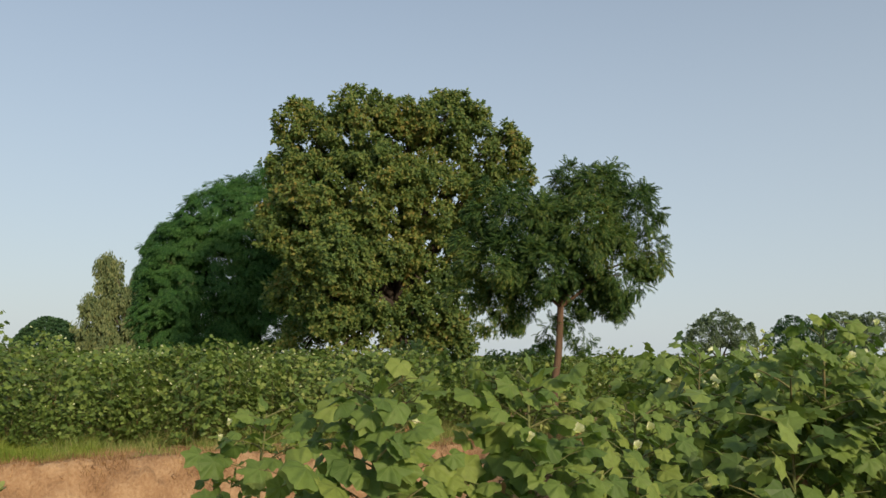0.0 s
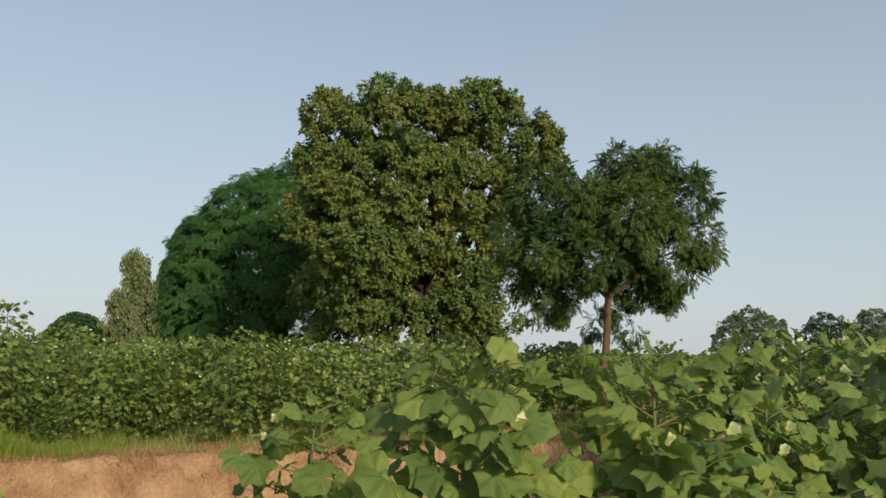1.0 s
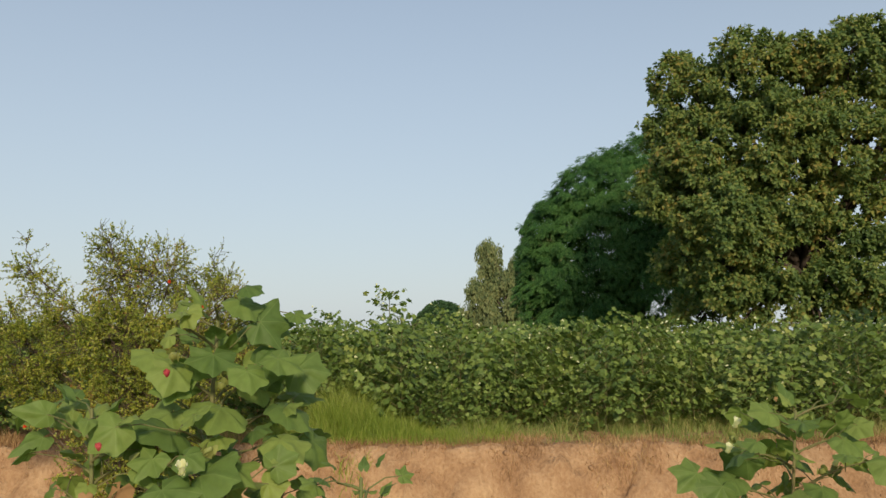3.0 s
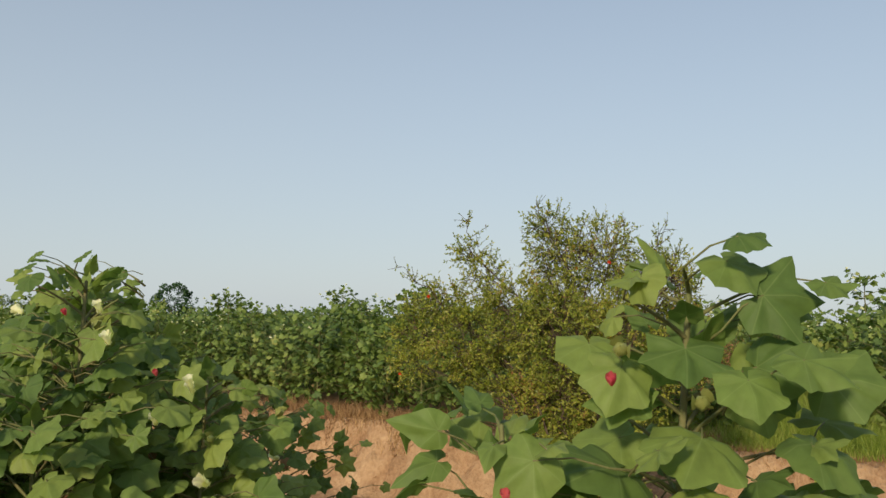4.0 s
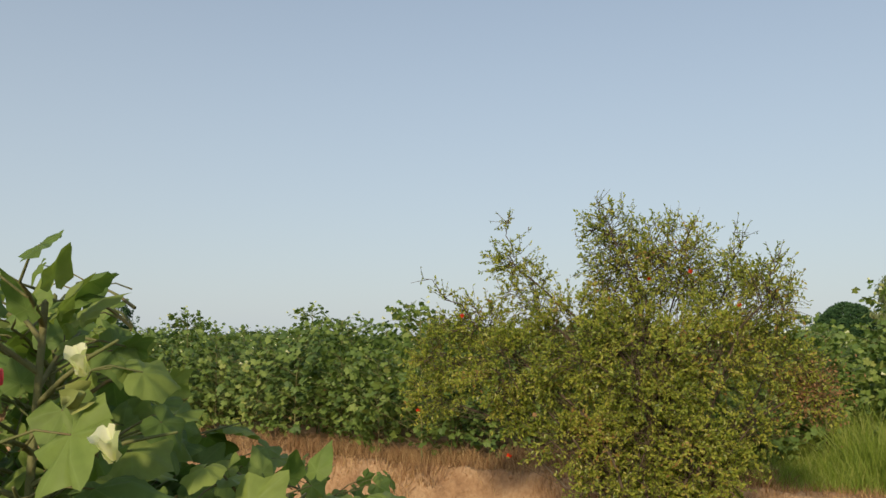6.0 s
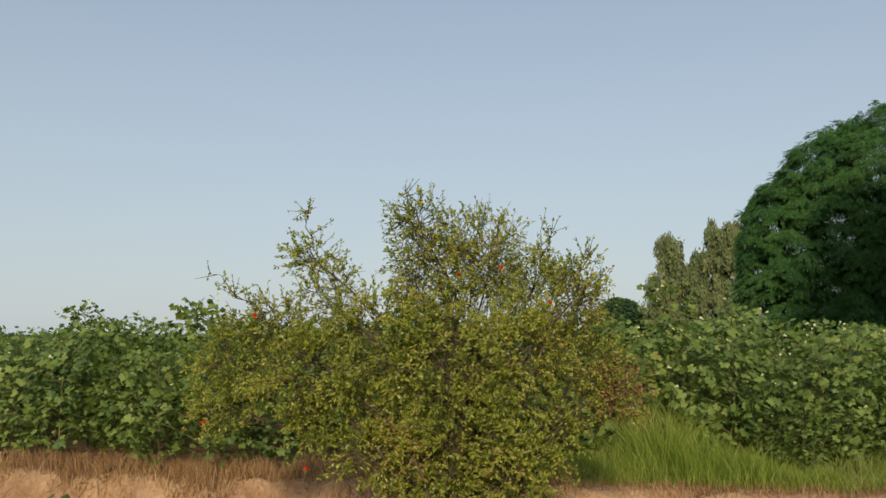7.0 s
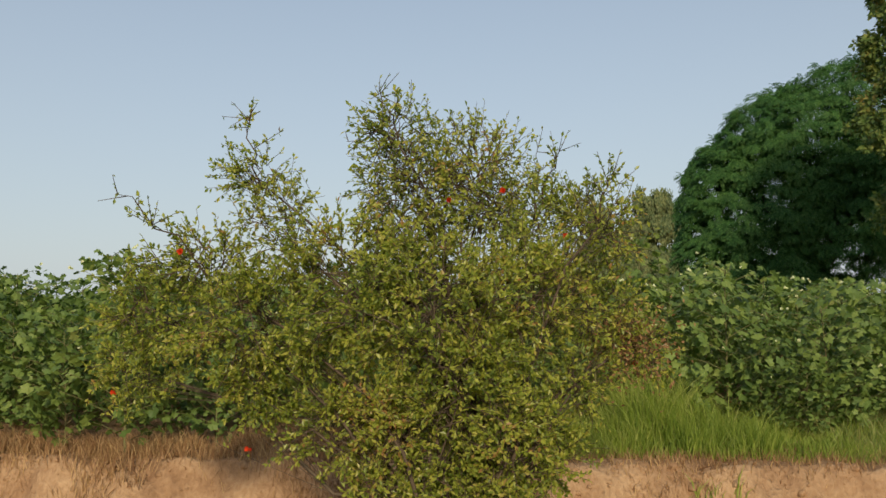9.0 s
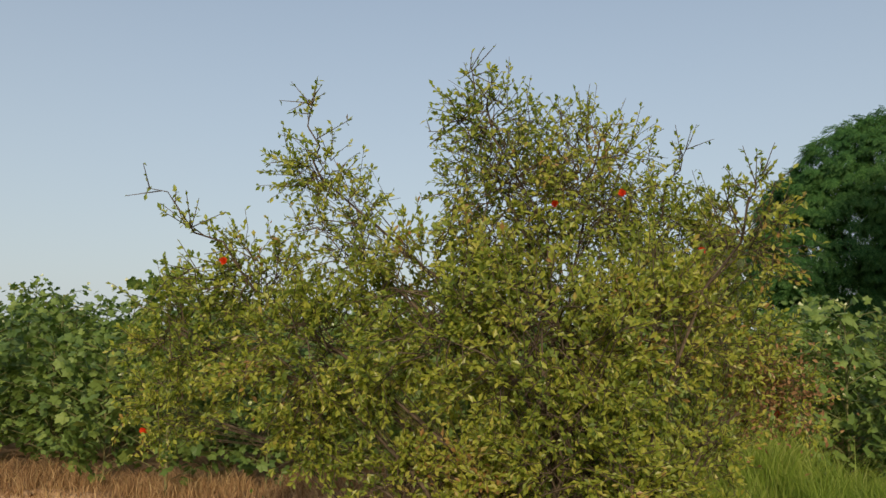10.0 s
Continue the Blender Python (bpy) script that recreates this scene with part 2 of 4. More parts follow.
FINE = [(0, 1.0), (7, 0.87), (15, 0.74), (25, 0.64), (35, 0.69), (45, 0.82), (54, 0.93), (61, 0.79), (71, 0.65), (83, 0.57), (97, 0.61), (111, 0.68), (124, 0.56), (145, 0.47), (165, 0.34)]
COARSE = [(0, 1.0), (26, 0.66), (52, 0.88), (83, 0.57), (109, 0.63), (150, 0.46)]
BROAD = [(0, 1.0), (8, 0.90), (18, 0.80), (28, 0.755), (38, 0.79), (47, 0.85), (54, 0.88), (62, 0.80), (73, 0.72), (86, 0.67), (99, 0.68), (112, 0.70), (126, 0.60), (147, 0.48), (166, 0.33)]
YOUNG = [(0, 1.05), (8, 0.86), (18, 0.68), (32, 0.56), (48, 0.52), (62, 0.48), (85, 0.42), (115, 0.38), (145, 0.32), (166, 0.22)]
cotton_fine = [fan_leaf(BROAD, 0.20, 0.08, True), fan_leaf(BROAD, 0.34, 0.10, True), fan_leaf(FINE, 0.26, 0.11, True), fan_leaf(FINE, 0.12, 0.14, True), fan_leaf(YOUNG, 0.30, 0.12, True)]
cotton_coarse = fan_leaf(COARSE, 0.22, 0.07)
ovate = (np.array([(0, 0, 0), (-0.30, 0.42, 0.07), (0, 1, -0.10), (0.30, 0.42, 0.07), (0, 0.5, 0)], float), np.array([(0, 4, 1), (1, 4, 2), (0, 3, 4), (3, 2, 4)]))
blunt = (np.array([(0, 0, 0), (-0.25, 0.58, 0.06), (0, 1, -0.08), (0.25, 0.58, 0.06)], float), np.array([(0, 2, 1), (0, 3, 2)]))
lance = (np.array([(0, 0, 0), (-0.17, 0.45, 0.04), (0, 1, -0.08), (0.17, 0.45, 0.04)], float), np.array([(0, 2, 1), (0, 3, 2)]))
broad_kite = (ovate[0] * [1.5, 1, 1], ovate[1])
blunt_wide = (blunt[0] * [1.6, 1, 1], blunt[1])


def pinnate(pairs, length, width, droop):
    """A feathered leaf of paired leaflets along a drooping stalk."""
    pieces = []
    for i in range(pairs):
        t = 0.2 + 0.75 * i / (pairs - 1)
        y, z = t, -droop * t * t
        for side in (-1, 1):
            ax = np.array([side * 0.8, 0.55, -0.25 - droop * t])
            v, f = spread(lance, np.array([[0, y, z]]), ax[None], np.array([[0, 0.1, 1.0]]), [length * (1.15 - 0.4 * abs(t - 0.5))])
            v = v.reshape(-1, 3)
            pieces.append((v, f))
    v, f = spread(lance, np.array([[0, 0.97, -droop]]), np.array([[0, 0.6, -0.6]]), np.array([[0, 0.5, 1.0]]), [length])
    pieces.append((v, f))
    v, f = joined(pieces)
    v[:, 0] *= width
    return v, f


neem_spray = pinnate(5, 0.44, 1.0, 0.45)
dark_spray = pinnate(4, 0.46, 1.05, 0.35)


# ---- ground: lower field, earth bank, upper field ----
O2 = np.array([-5.0, 6.98])
ALONG = np.array([0.905, 0.426])
AWAY = np.array([-0.426, 0.905])
TOP = 0.57


def on_bank(u, s):
    """Plan place at u metres along the bank's edge and s metres beyond it."""
    return O2[0] + ALONG[0] * u + AWAY[0] * s, O2[1] + ALONG[1] * u + AWAY[1] * s


def bank_uv(x, y):
    return (x - O2[0]) * ALONG[0] + (y - O2[1]) * ALONG[1], (x - O2[0]) * AWAY[0] + (y - O2[1]) * AWAY[1]


def ground_height(u, s):
    edge = s + 0.09 * noise.noise((u * 0.7, 3.1, 0)) + 0.04 * noise.noise((u * 2.6, 7.7, 0)) + 0.075 * noise.noise((u * 4.0, s * 3, 0)) + 0.05 * noise.noise((u * 10.0, s * 8, 3))
    fall = min(max((edge + 0.44) / 0.42, 0), 1)
    z = TOP * (fall * fall * (3 - 2 * fall) * 0.55 + fall * 0.45)
    near = max(0.0, 1 - abs(s + 0.3) / 3.0)
    rough = 0.05 * noise.noise((u * 1.7, s * 1.7, 1.0)) + 0.025 * noise.noise((u * 6, s * 6, 2.0))
    clod = max(0.0, noise.noise((u * 9, s * 9, 5.0)) - 0.1) * 0.13 + 0.020 * noise.noise((u * 16, s * 16, 6.0)) + 0.012 * noise.noise((u * 31, s * 31, 8.0))
    gully = 0.05 * abs(noise.noise((u * 5.5, s * 1.2, 11.0))) + 0.03 * abs(noise.noise((u * 13.0, s * 2.5, 13.0)))
    return z + rough * near + clod * near * (0.3 + fall * (1 - fall) * 4) - gully * fall * (1 - fall) * 4 - (0.02 if s < -1 else 0)


def lines(lo, hi, step, far):
    grow = [hi]
    while grow[-1] < far:
        grow.append(grow[-1] + max(step, (grow[-1] - hi) * 0.5 + step))
    less = [lo]
    while less[-1] > -far:
        less.append(less[-1] - max(step, (lo - less[-1]) * 0.5 + step))
    return less[::-1][:-1] + list(np.arange(lo, hi, step)) + grow


us, ss = lines(-9.0, 6.5, 0.045, 2200), lines(-1.3, 0.6, 0.03, 2200)
gv = [(*on_bank(u, s), ground_height(u, s)) for s in ss for u in us]
nu = len(us)
gf = [(j * nu + i, j * nu + i + 1, (j + 1) * nu + i + 1, (j + 1) * nu + i) for j in range(len(ss) - 1) for i in range(nu - 1)]
ground = new("ground", mesh_of("ground", gv, gf, earth_mat, True))
tagged(ground, "dry tan earth of fields with a crumbling bank", "ground", kind="structure")


def lift(x, y):
    u, s = bank_uv(x, y)
    return ground_height(u, s)


# ---- cotton ----
def cotton_layout(height, nodes, reach, leaf, rng, low=0.12, gap=0.06, blocked=None):
    """Stem lines, leaf places and fruiting points of one cotton plant."""
    lean = rng.normal(0, 0.02, 2)
    main = np.array([(lean[0] * t * t * height, lean[1] * t * t * height, t * height) for t in np.linspace(0, 1, 7)])
    stems = [(main, np.linspace(0.011, 0.003, 7) * (height / 1.2))]
    leaves, fruit = [], []
    turn = rng.uniform(0, 6.28)
    for i in range(nodes):
        f = low + (1 - low) * (i + 0.5) / nodes
        base = np.array([np.interp(f, np.linspace(0, 1, 7), main[:, k]) for k in range(3)])
        turn += 2.4 + rng.normal(0, 0.25)
        out = np.array([math.cos(turn), math.sin(turn), 0])
        length = reach * (1.0 - 0.70 * f ** 2.2) * min(1.0, 0.5 + 2.4 * f) * rng.uniform(0.65, 1.15)
        tip = base + out * length + np.array([0, 0, length * rng.uniform(0.25, 0.6)])
        # shorten or leave out branches that reach into the camera's cleared way
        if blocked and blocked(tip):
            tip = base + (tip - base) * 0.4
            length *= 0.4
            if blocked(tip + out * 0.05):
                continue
        stems.append((bent(base, tip, length * 0.06, 4, rng), np.linspace(0.0036, 0.0016, 4)))
        count = max(2, int(round(length / gap)))
        for j in range(count):
            g = (j + 1) / count
            at = base + (tip - base) * g
            a = turn + rng.choice((-1, 1)) * rng.uniform(0.2, 1.3)
            way = np.array([math.cos(a), math.sin(a), 0])
            stalk = rng.uniform(0.05, 0.10)
            end = at + way * stalk + np.array([0, 0, rng.uniform(0.0, 0.05)])
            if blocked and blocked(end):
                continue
            stems.append((bent(at, end, 0.008, 3, rng), np.array([0.0016, 0.0013, 0.0011])))
            along = way * 0.9 + np.array([0, 0, rng.uniform(-0.7, 0.15)]) + rng.normal(0, 0.2, 3)
            up = np.array([0, 0, 0.4]) + SUNWARD * rng.uniform(0.4, 1.1) + way * rng.uniform(0.0, 0.45) + rng.normal(0, 0.34, 3)
            leaves.append((end, along, up, leaf * rng.uniform(0.55, 1.12) * (0.75 if f > 0.93 else 1.0)))
            if rng.random() < 0.35:
                fruit.append((at + way * rng.uniform(0.06, 0.13) + np.array([0, 0, 0.04]), way + np.array([0, 0, rng.uniform(0.2, 0.9)])))
    for k in range(9):
        lifted = rng.uniform(0.4, 1.6)
        a = turn + k * 2.4
        way = np.array([math.cos(a), math.sin(a), 0.0])
        end = main[-1] + way * rng.uniform(0.02, 0.07) + np.array([0, 0, rng.uniform(-0.09, 0.03)])
        leaves.append((end, way * 0.6 + np.array([0, 0, lifted]), np.array([0, 0, 0.5]) - way * 0.6 + SUNWARD * 0.5, leaf * rng.uniform(0.5, 0.85)))
    return stems, leaves, fruit


def flower_mesh(name, mat, closed=False):
    """Five overlapping petals: an open bell, or a furled withered one."""
    pieces = []
    rings = ((0, 0.10), (0.25, 0.20), (0.55, 0.30), (0.8, 0.36), (0.95, 0.33)) if closed else ((0, 0.09), (0.3, 0.19), (0.7, 0.28), (1.05, 0.36), (1.25, 0.47))
    for k in range(5):
        a0 = k * 2 * math.pi / 5
        grid = []
        for h, r in rings:
            for j in (-1, -0.5, 0, 0.5, 1):
                a = a0 + j * 0.78 + 0.4 * h
                rr = r * (1 + 0.10 * j + 0.10 * h * h * math.sin(9 * j + 2 * k))
                grid.append((rr * math.cos(a), rr * math.sin(a), h - 0.14 * j * j * h + 0.05 * h * math.sin(7 * j + k)))
        f = []
        for i in range(4):
            for j in range(4):
                q = i * 5 + j
                f += [(q, q + 1, q + 6), (q, q + 6, q + 5)]
        pieces.append((np.array(grid), np.array(f)))
    if not closed:
        for k in range(3):
            a = k * 2.094
            c, t = math.cos(a), math.sin(a)
            g = [(0.06, 0, -0.12), (0.26, -0.2, 0.1), (0.3, 0, 0.55), (0.26, 0.2, 0.1)]
            pieces.append((np.array([(x * c - y * t, x * t + y * c, z) for x, y, z in g]), np.array([(0, 1, 2), (0, 2, 3)])))
    v, f = joined(pieces)
    return mesh_of(name, v, f, mat, True)


def boll_mesh(name, mat):
    """A pointed green boll in three toothed bracts."""
    pieces = []
    rings = [(0, 0.16), (0.2, 0.34), (0.5, 0.36), (0.8, 0.2), (1.0, 0.03)]
    v = [(r * math.cos(k * 1.2566), r * math.sin(k * 1.2566), h) for h, r in rings for k in range(5)]
    f = []
    for i in range(4):
        for k in range(5):
            q, w = i * 5 + k, i * 5 + (k + 1) % 5
            f += [(q, w, w + 5), (q, w + 5, q + 5)]
    pieces.append((np.array(v), np.array(f)))
    for k in range(3):
        a = k * 2.094
        c, s = math.cos(a), math.sin(a)
        g = [(0.1, 0, 0), (0.42, -0.36, 0.3), (0.46, -0.24, 0.85), (0.44, 0, 1.15), (0.46, 0.24, 0.85), (0.42, 0.36, 0.3)]
        pieces.append((np.array([(x * c - y * s, x * s + y * c, z) for x, y, z in g]), np.array([(0, 1, 2), (0, 2, 3), (0, 3, 4), (0, 4, 5)])))
    v, f = joined(pieces)
    return mesh_of(name, v, f, mat, True)


cream_flower, pink_flower, boll = flower_mesh("cream_flower", petal_mat), flower_mesh("pink_flower", pink_mat, True), boll_mesh("boll", boll_mat)
fine_leaf_meshes = [mesh_of("cotton_leaf", v, f, near_leaf_mat, True) for v, f in cotton_fine]


def frame_of(at, along, up, size):
    y = Vector(along).normalized()
    x = y.cross(Vector(up)).normalized()
    z = x.cross(y)
    m = Matrix((x, y, z)).transposed().to_4x4()
    return Matrix.Translation(Vector(at)) @ m @ Matrix.Scale(size, 4)


def upright(at, axis, size, spin=0.0):
    q = Vector(axis).to_track_quat("Z", "Y").to_matrix().to_4x4()
    return Matrix.Translation(Vector(at)) @ q @ Matrix.Rotation(spin, 4, "Z") @ Matrix.Scale(size, 4)


def stem_mesh(stems, mat, sides=5):
    v, f = joined([tube(p, r, sides) for p, r in stems])
    return mesh_of("stem", v, f, mat, True)


dry_leaf_mesh = mesh_of("withered_leaf", *fan_leaf(COARSE, 0.7, 0.16), dry_leaf_mat, True)


# plan points of the camera's own path, kept free of high leaves
CAMERA_WAY = [(-1.29, 1.8), (-1.38, 1.8), (-1.62, 1.83), (-1.73, 1.87), (-2.1, 1.92), (-2.35, 1.99), (-2.46, 2.16), (-2.57, 2.28), (-2.62, 2.33)]


def near_cotton(at, height, nodes, reach, leaf, seed, cream=2, pink=1, green=4, turn=0, low=0.25, label="", gap=0.034, young=False, blooms=()):
    """A cotton plant seen close: every leaf, flower and boll a part of its own."""
    rng = np.random.default_rng(seed)
    plant = thing("cotton_plant", (at[0], at[1], lift(*at) - 0.02), label or "leafy green cotton plant with cream flowers in dry earth", "cotton plant", "cotton plants beside the path", turn=turn)

    # no high branch or leaf close to the camera's path or across its view
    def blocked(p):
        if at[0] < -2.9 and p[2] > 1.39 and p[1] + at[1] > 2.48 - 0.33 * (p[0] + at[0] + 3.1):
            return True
        return p[2] > 1.33 and min(math.hypot(p[0] + at[0] - q[0], p[1] + at[1] - q[1]) for q in CAMERA_WAY) < (0.42 if at[0] < -2.9 else 0.34)

    # leaves, stems and fruit dropped where they would stand in the camera's view
    def crosses_view(p):
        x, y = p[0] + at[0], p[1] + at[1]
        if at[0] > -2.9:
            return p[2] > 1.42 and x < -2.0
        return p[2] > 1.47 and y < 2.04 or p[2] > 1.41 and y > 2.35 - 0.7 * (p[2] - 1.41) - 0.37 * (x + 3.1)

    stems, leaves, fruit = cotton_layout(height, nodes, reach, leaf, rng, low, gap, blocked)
    stems, leaves = [s for s in stems if not crosses_view(s[0][-1])], [l for l in leaves if not crosses_view(l[0])]
    fruit = [f for f in fruit if not crosses_view(f[0])]
    part("stem", stem_mesh(stems, cotton_stem_mat, 6), plant, "reddish green stem and branches")
    for i, (a, al, up, size) in enumerate(leaves):
        kind = 4 if young or i >= len(leaves) - 9 else int(rng.choice([0, 1, 2, 3], p=[0.32, 0.32, 0.18, 0.18]))
        if at[0] > -2.0 and a[2] > 1.35 and a[1] + at[1] < 2.54:
            size, up = min(size, 0.062), np.array(up) + [-0.25, 0.1, 0.5]
        part("leaf", fine_leaf_meshes[kind], plant, m=frame_of(a, al, up, size))
    for i in rng.choice(len(leaves), 5, replace=False):
        a, al, up, size = leaves[i]
        part("withered_leaf", dry_leaf_mesh, plant, "curled dry brown leaf", frame_of(np.array(a) * [1, 1, 0.9], np.array(al) + [0, 0, -1], up, size * 0.55))
    rng.shuffle(fruit)
    fruit.sort(key=lambda f: -(f[0][2] + 1.3 * (0.5 * f[0][0] - 0.75 * f[0][1]) + rng.normal(0, 0.12)) + (9 if f[0][2] > height * 0.97 else 0))
    fruit = fruit[:int((cream + pink + green) * 1.3) + 1]
    rng.shuffle(fruit)
    for i, (a, way) in enumerate(fruit[:cream + pink + green]):
        if i < cream:
            part("flower", cream_flower, plant, "cream white open flower", upright(a, way, 0.030, i))
        elif i < cream + pink:
            part("withered_flower", pink_flower, plant, "furled crimson pink flower", upright(a, way, 0.018, i))
        else:
            part("boll", boll, plant, "green boll in bracts", upright(a, way, 0.027, i))
    for i, (x, y, z, red) in enumerate(blooms):
        m = upright((x - at[0], y - at[1], z - plant.location.z), (0.35, -0.45, 0.8), 0.016 if red else 0.022, i)
        part("withered_flower" if red else "flower", pink_flower if red else cream_flower, plant, "crimson pink flower" if red else "cream white open flower", m)
    return plant


def field_cotton(seed, height, reach):
    """A cotton plant of the rows, with its leaves in one mesh."""
    rng = np.random.default_rng(seed)
    plant = thing("cotton_plant", (0, 0, 0), "dense green cotton plant in a field row", "cotton plant", "cotton plants of the field rows")
    stems, leaves, fruit = cotton_layout(height, 42, reach, 0.056, rng, 0.07, 0.029)
    part("stem", stem_mesh([s for s in stems if len(s[0]) > 3], cotton_stem_mat, 4), plant)
    at, al, up, size = (np.array([l[k] for l in leaves]) for k in range(4))
    v, f = spread(cotton_coarse, at, al, up, size)
    ob = part("foliage", mesh_of("foliage", v, f, cotton_leaf_mat, False), plant)
    ob["kind"] = "stuff"
    low_ones = [l for l in leaves if l[0][2] < height * 0.5]
    for i in rng.choice(len(low_ones), 1, replace=False):
        a, al, up, size = low_ones[i]
        part("withered_leaf", dry_leaf_mesh, plant, "curled dry brown leaf", frame_of(np.array(a) * [1.12, 1.12, 1.0], np.array(al) + [0, 0, -1], up, size * 0.6))
    rng.shuffle(fruit)
    for i, (a, way) in enumerate(sorted(fruit, key=lambda f: -np.hypot(f[0][0], f[0][1]) - 0.5 * f[0][2])[:4]):
        part("flower", cream_flower, plant, m=upright(a, way, 0.023, i))
    return plant


variants = [field_cotton(100 + i, h, r) for i, (h, r) in enumerate(((1.0, 0.42), (1.06, 0.44), (1.02, 0.46), (1.12, 0.42), (1.04, 0.40), (0.96, 0.44), (1.27, 0.38)))]
rng = np.random.default_rng(11)
spots = []
for row in range(6):
    for i in range(70):
        u = -14 + i * 0.46 + rng.uniform(-0.1, 0.1)
        x0 = on_bank(u, 0)[0]
        start = 0.42 if x0 < -5.6 else (1.38 - 0.3 * min(max((x0 + 4.2) / 0.8, 0), 1) if x0 > -4.6 else 0.42 + (x0 + 5.6) * 0.96)
        s = start + row * 0.72 + rng.uniform(-0.12, 0.12) - (rng.uniform(0.0, 0.3) if row == 0 and x0 > -4.6 else 0)
        if u > 9 - row * 0.3 or (row > 3 and (u < -9 or u > 6)):
            continue
        x, y = on_bank(u, s)
        spots.append((x, y, rng.uniform(0.79, 1.05), -1))
# lower field, on the near side of the bank
for i in range(15):
    for j in range(9):
        x, y = 0.75 + j * 0.62 + rng.uniform(-0.12, 0.12), 3.3 + i * 0.5 + rng.uniform(-0.12, 0.12)
        if bank_uv(x, y)[1] > -1.0 or x < 0.40 + y * 0.16:
            continue
        spots.append((x, y, rng.uniform(1.28, 1.46), -1))
spots += [(-5.75, 10.6, 1.16, 6), (-6.5, 10.3, 0.95, 6), (-5.2, 10.9, 0.97, 6), (-7.3, 5.95, 0.92, 6), (-10.2, 7.4, 0.9, 6), (-9.0, 6.3, 0.88, 6)]
# low plants that lean out over the grass
spots += [(*on_bank(u, s), size, -1) for u, s, size in ((-0.1, 0.95, 0.55), (1.3, 0.98, 0.62), (1.5, 0.7, 0.5), (1.82, 0.82, 0.56), (2.3, 0.98, 0.6), (2.75, 0.72, 0.42), (3.6, 0.95, 0.58), (4.3, 0.82, 0.55), (5.1, 0.9, 0.6))]
used = set()
for x, y, size, k in spots:
    k = k if k >= 0 else int(rng.choice([0, 1, 2, 3, 4, 5, 6], p=[0.17, 0.16, 0.16, 0.15, 0.17, 0.14, 0.05]))
    m = pose(x, y, lift(x, y) - 0.02, 0, 0, rng.uniform(0, 360)) @ Matrix.Scale(size, 4)
    if k in used:
        o = copy_thing(variants[k], m)
        o.scale = (size, size, size)
    else:
        used.add(k)
        variants[k].matrix_basis = m

# the rest of the upper field
rng = np.random.default_rng(12)
fa, fs = [], []
for lo, hi, per, size in ((4.4, 9, 60, 0.11), (9, 18, 34, 0.14), (18, 40, 13, 0.24), (40, 100, 4.5, 0.45)):
    width = 10 + hi * 1.25
    n = int((hi - lo) * 2 * width * per)
    u, s = rng.uniform(-width, width, n), rng.uniform(lo, hi, n)
    x, y = on_bank(u, s)
    row = np.abs(((s / 0.72) % 1) - 0.5) * 2
    wave = np.array([noise.noise((a * 1.3, b * 1.3, 9.0)) for a, b in zip(x, y)])
    z = TOP + 0.76 + 0.10 * wave + rng.uniform(-0.42, 0.08, n) - 0.18 * row * (s < 18)
    fa.append(np.stack([x, y, z], 1))
    fs.append(size * rng.uniform(0.6, 1.15, n))
fa, fs = np.concatenate(fa), np.concatenate(fs)
tilt = rng.normal(0, 1, (len(fa), 3))
along, facing = tilt * [1, 1, 0.4] + [0, 0, -0.35], [0, 0, 0.6] + SUNWARD * 0.7 + tilt[::-1] * 0.45
close = fs < 0.155
v, f = joined([spread(cotton_coarse, fa[close], along[close], facing[close], fs[close]), spread(broad_kite, fa[~close], along[~close], facing[~close], fs[~close])])
tagged(new("cotton_field", mesh_of("cotton_field", v, f, cotton_leaf_mat)), "wide field of dense green cotton plants", "cotton field", kind="stuff")


# ---- trees ----
def crown_points(lobes, per, rng, shell=(0.72, 1.06), squash=1.0, inner=0.12):
    """Clump places near the skin of joined lobes, with the way out of the crown."""
    lobes = np.asarray(lobes, float)
    pts, outs = [], []
    for i, (x, y, z, r) in enumerate(lobes):
        n = int(per * r * r)
        d = unit(rng.normal(0, 1, (n, 3)))
        k = np.where(rng.random(n) < inner, rng.uniform(0.3, 0.7, n), rng.uniform(*shell, n)) * r
        p = np.array([x, y, z]) + d * k[:, None] * [1, 1, squash]
        keep = np.ones(n, bool)
        for j, (a, b, c, q) in enumerate(lobes):
            if j != i:
                keep &= np.linalg.norm(p - [a, b, c], axis=1) > q * 0.66
        pts.append(p[keep])
        outs.append(d[keep])
    return np.concatenate(pts), np.concatenate(outs)


def tufts(pts, outs, count, radius, rng):
    """Round tufts of foliage at the clump places, fuller on their outer side."""
    p, o = np.repeat(pts, count, axis=0), np.repeat(outs, count, axis=0)
    r = np.repeat(rng.uniform(0.6, 1.25, len(pts)), count) * radius
    d = unit(rng.normal(0, 1, p.shape) + o * 0.7 + [0, 0, 0.35])
    return p + d * (r * rng.uniform(0.5, 1.05, len(p)))[:, None], unit(d * 0.7 + o * 0.5)


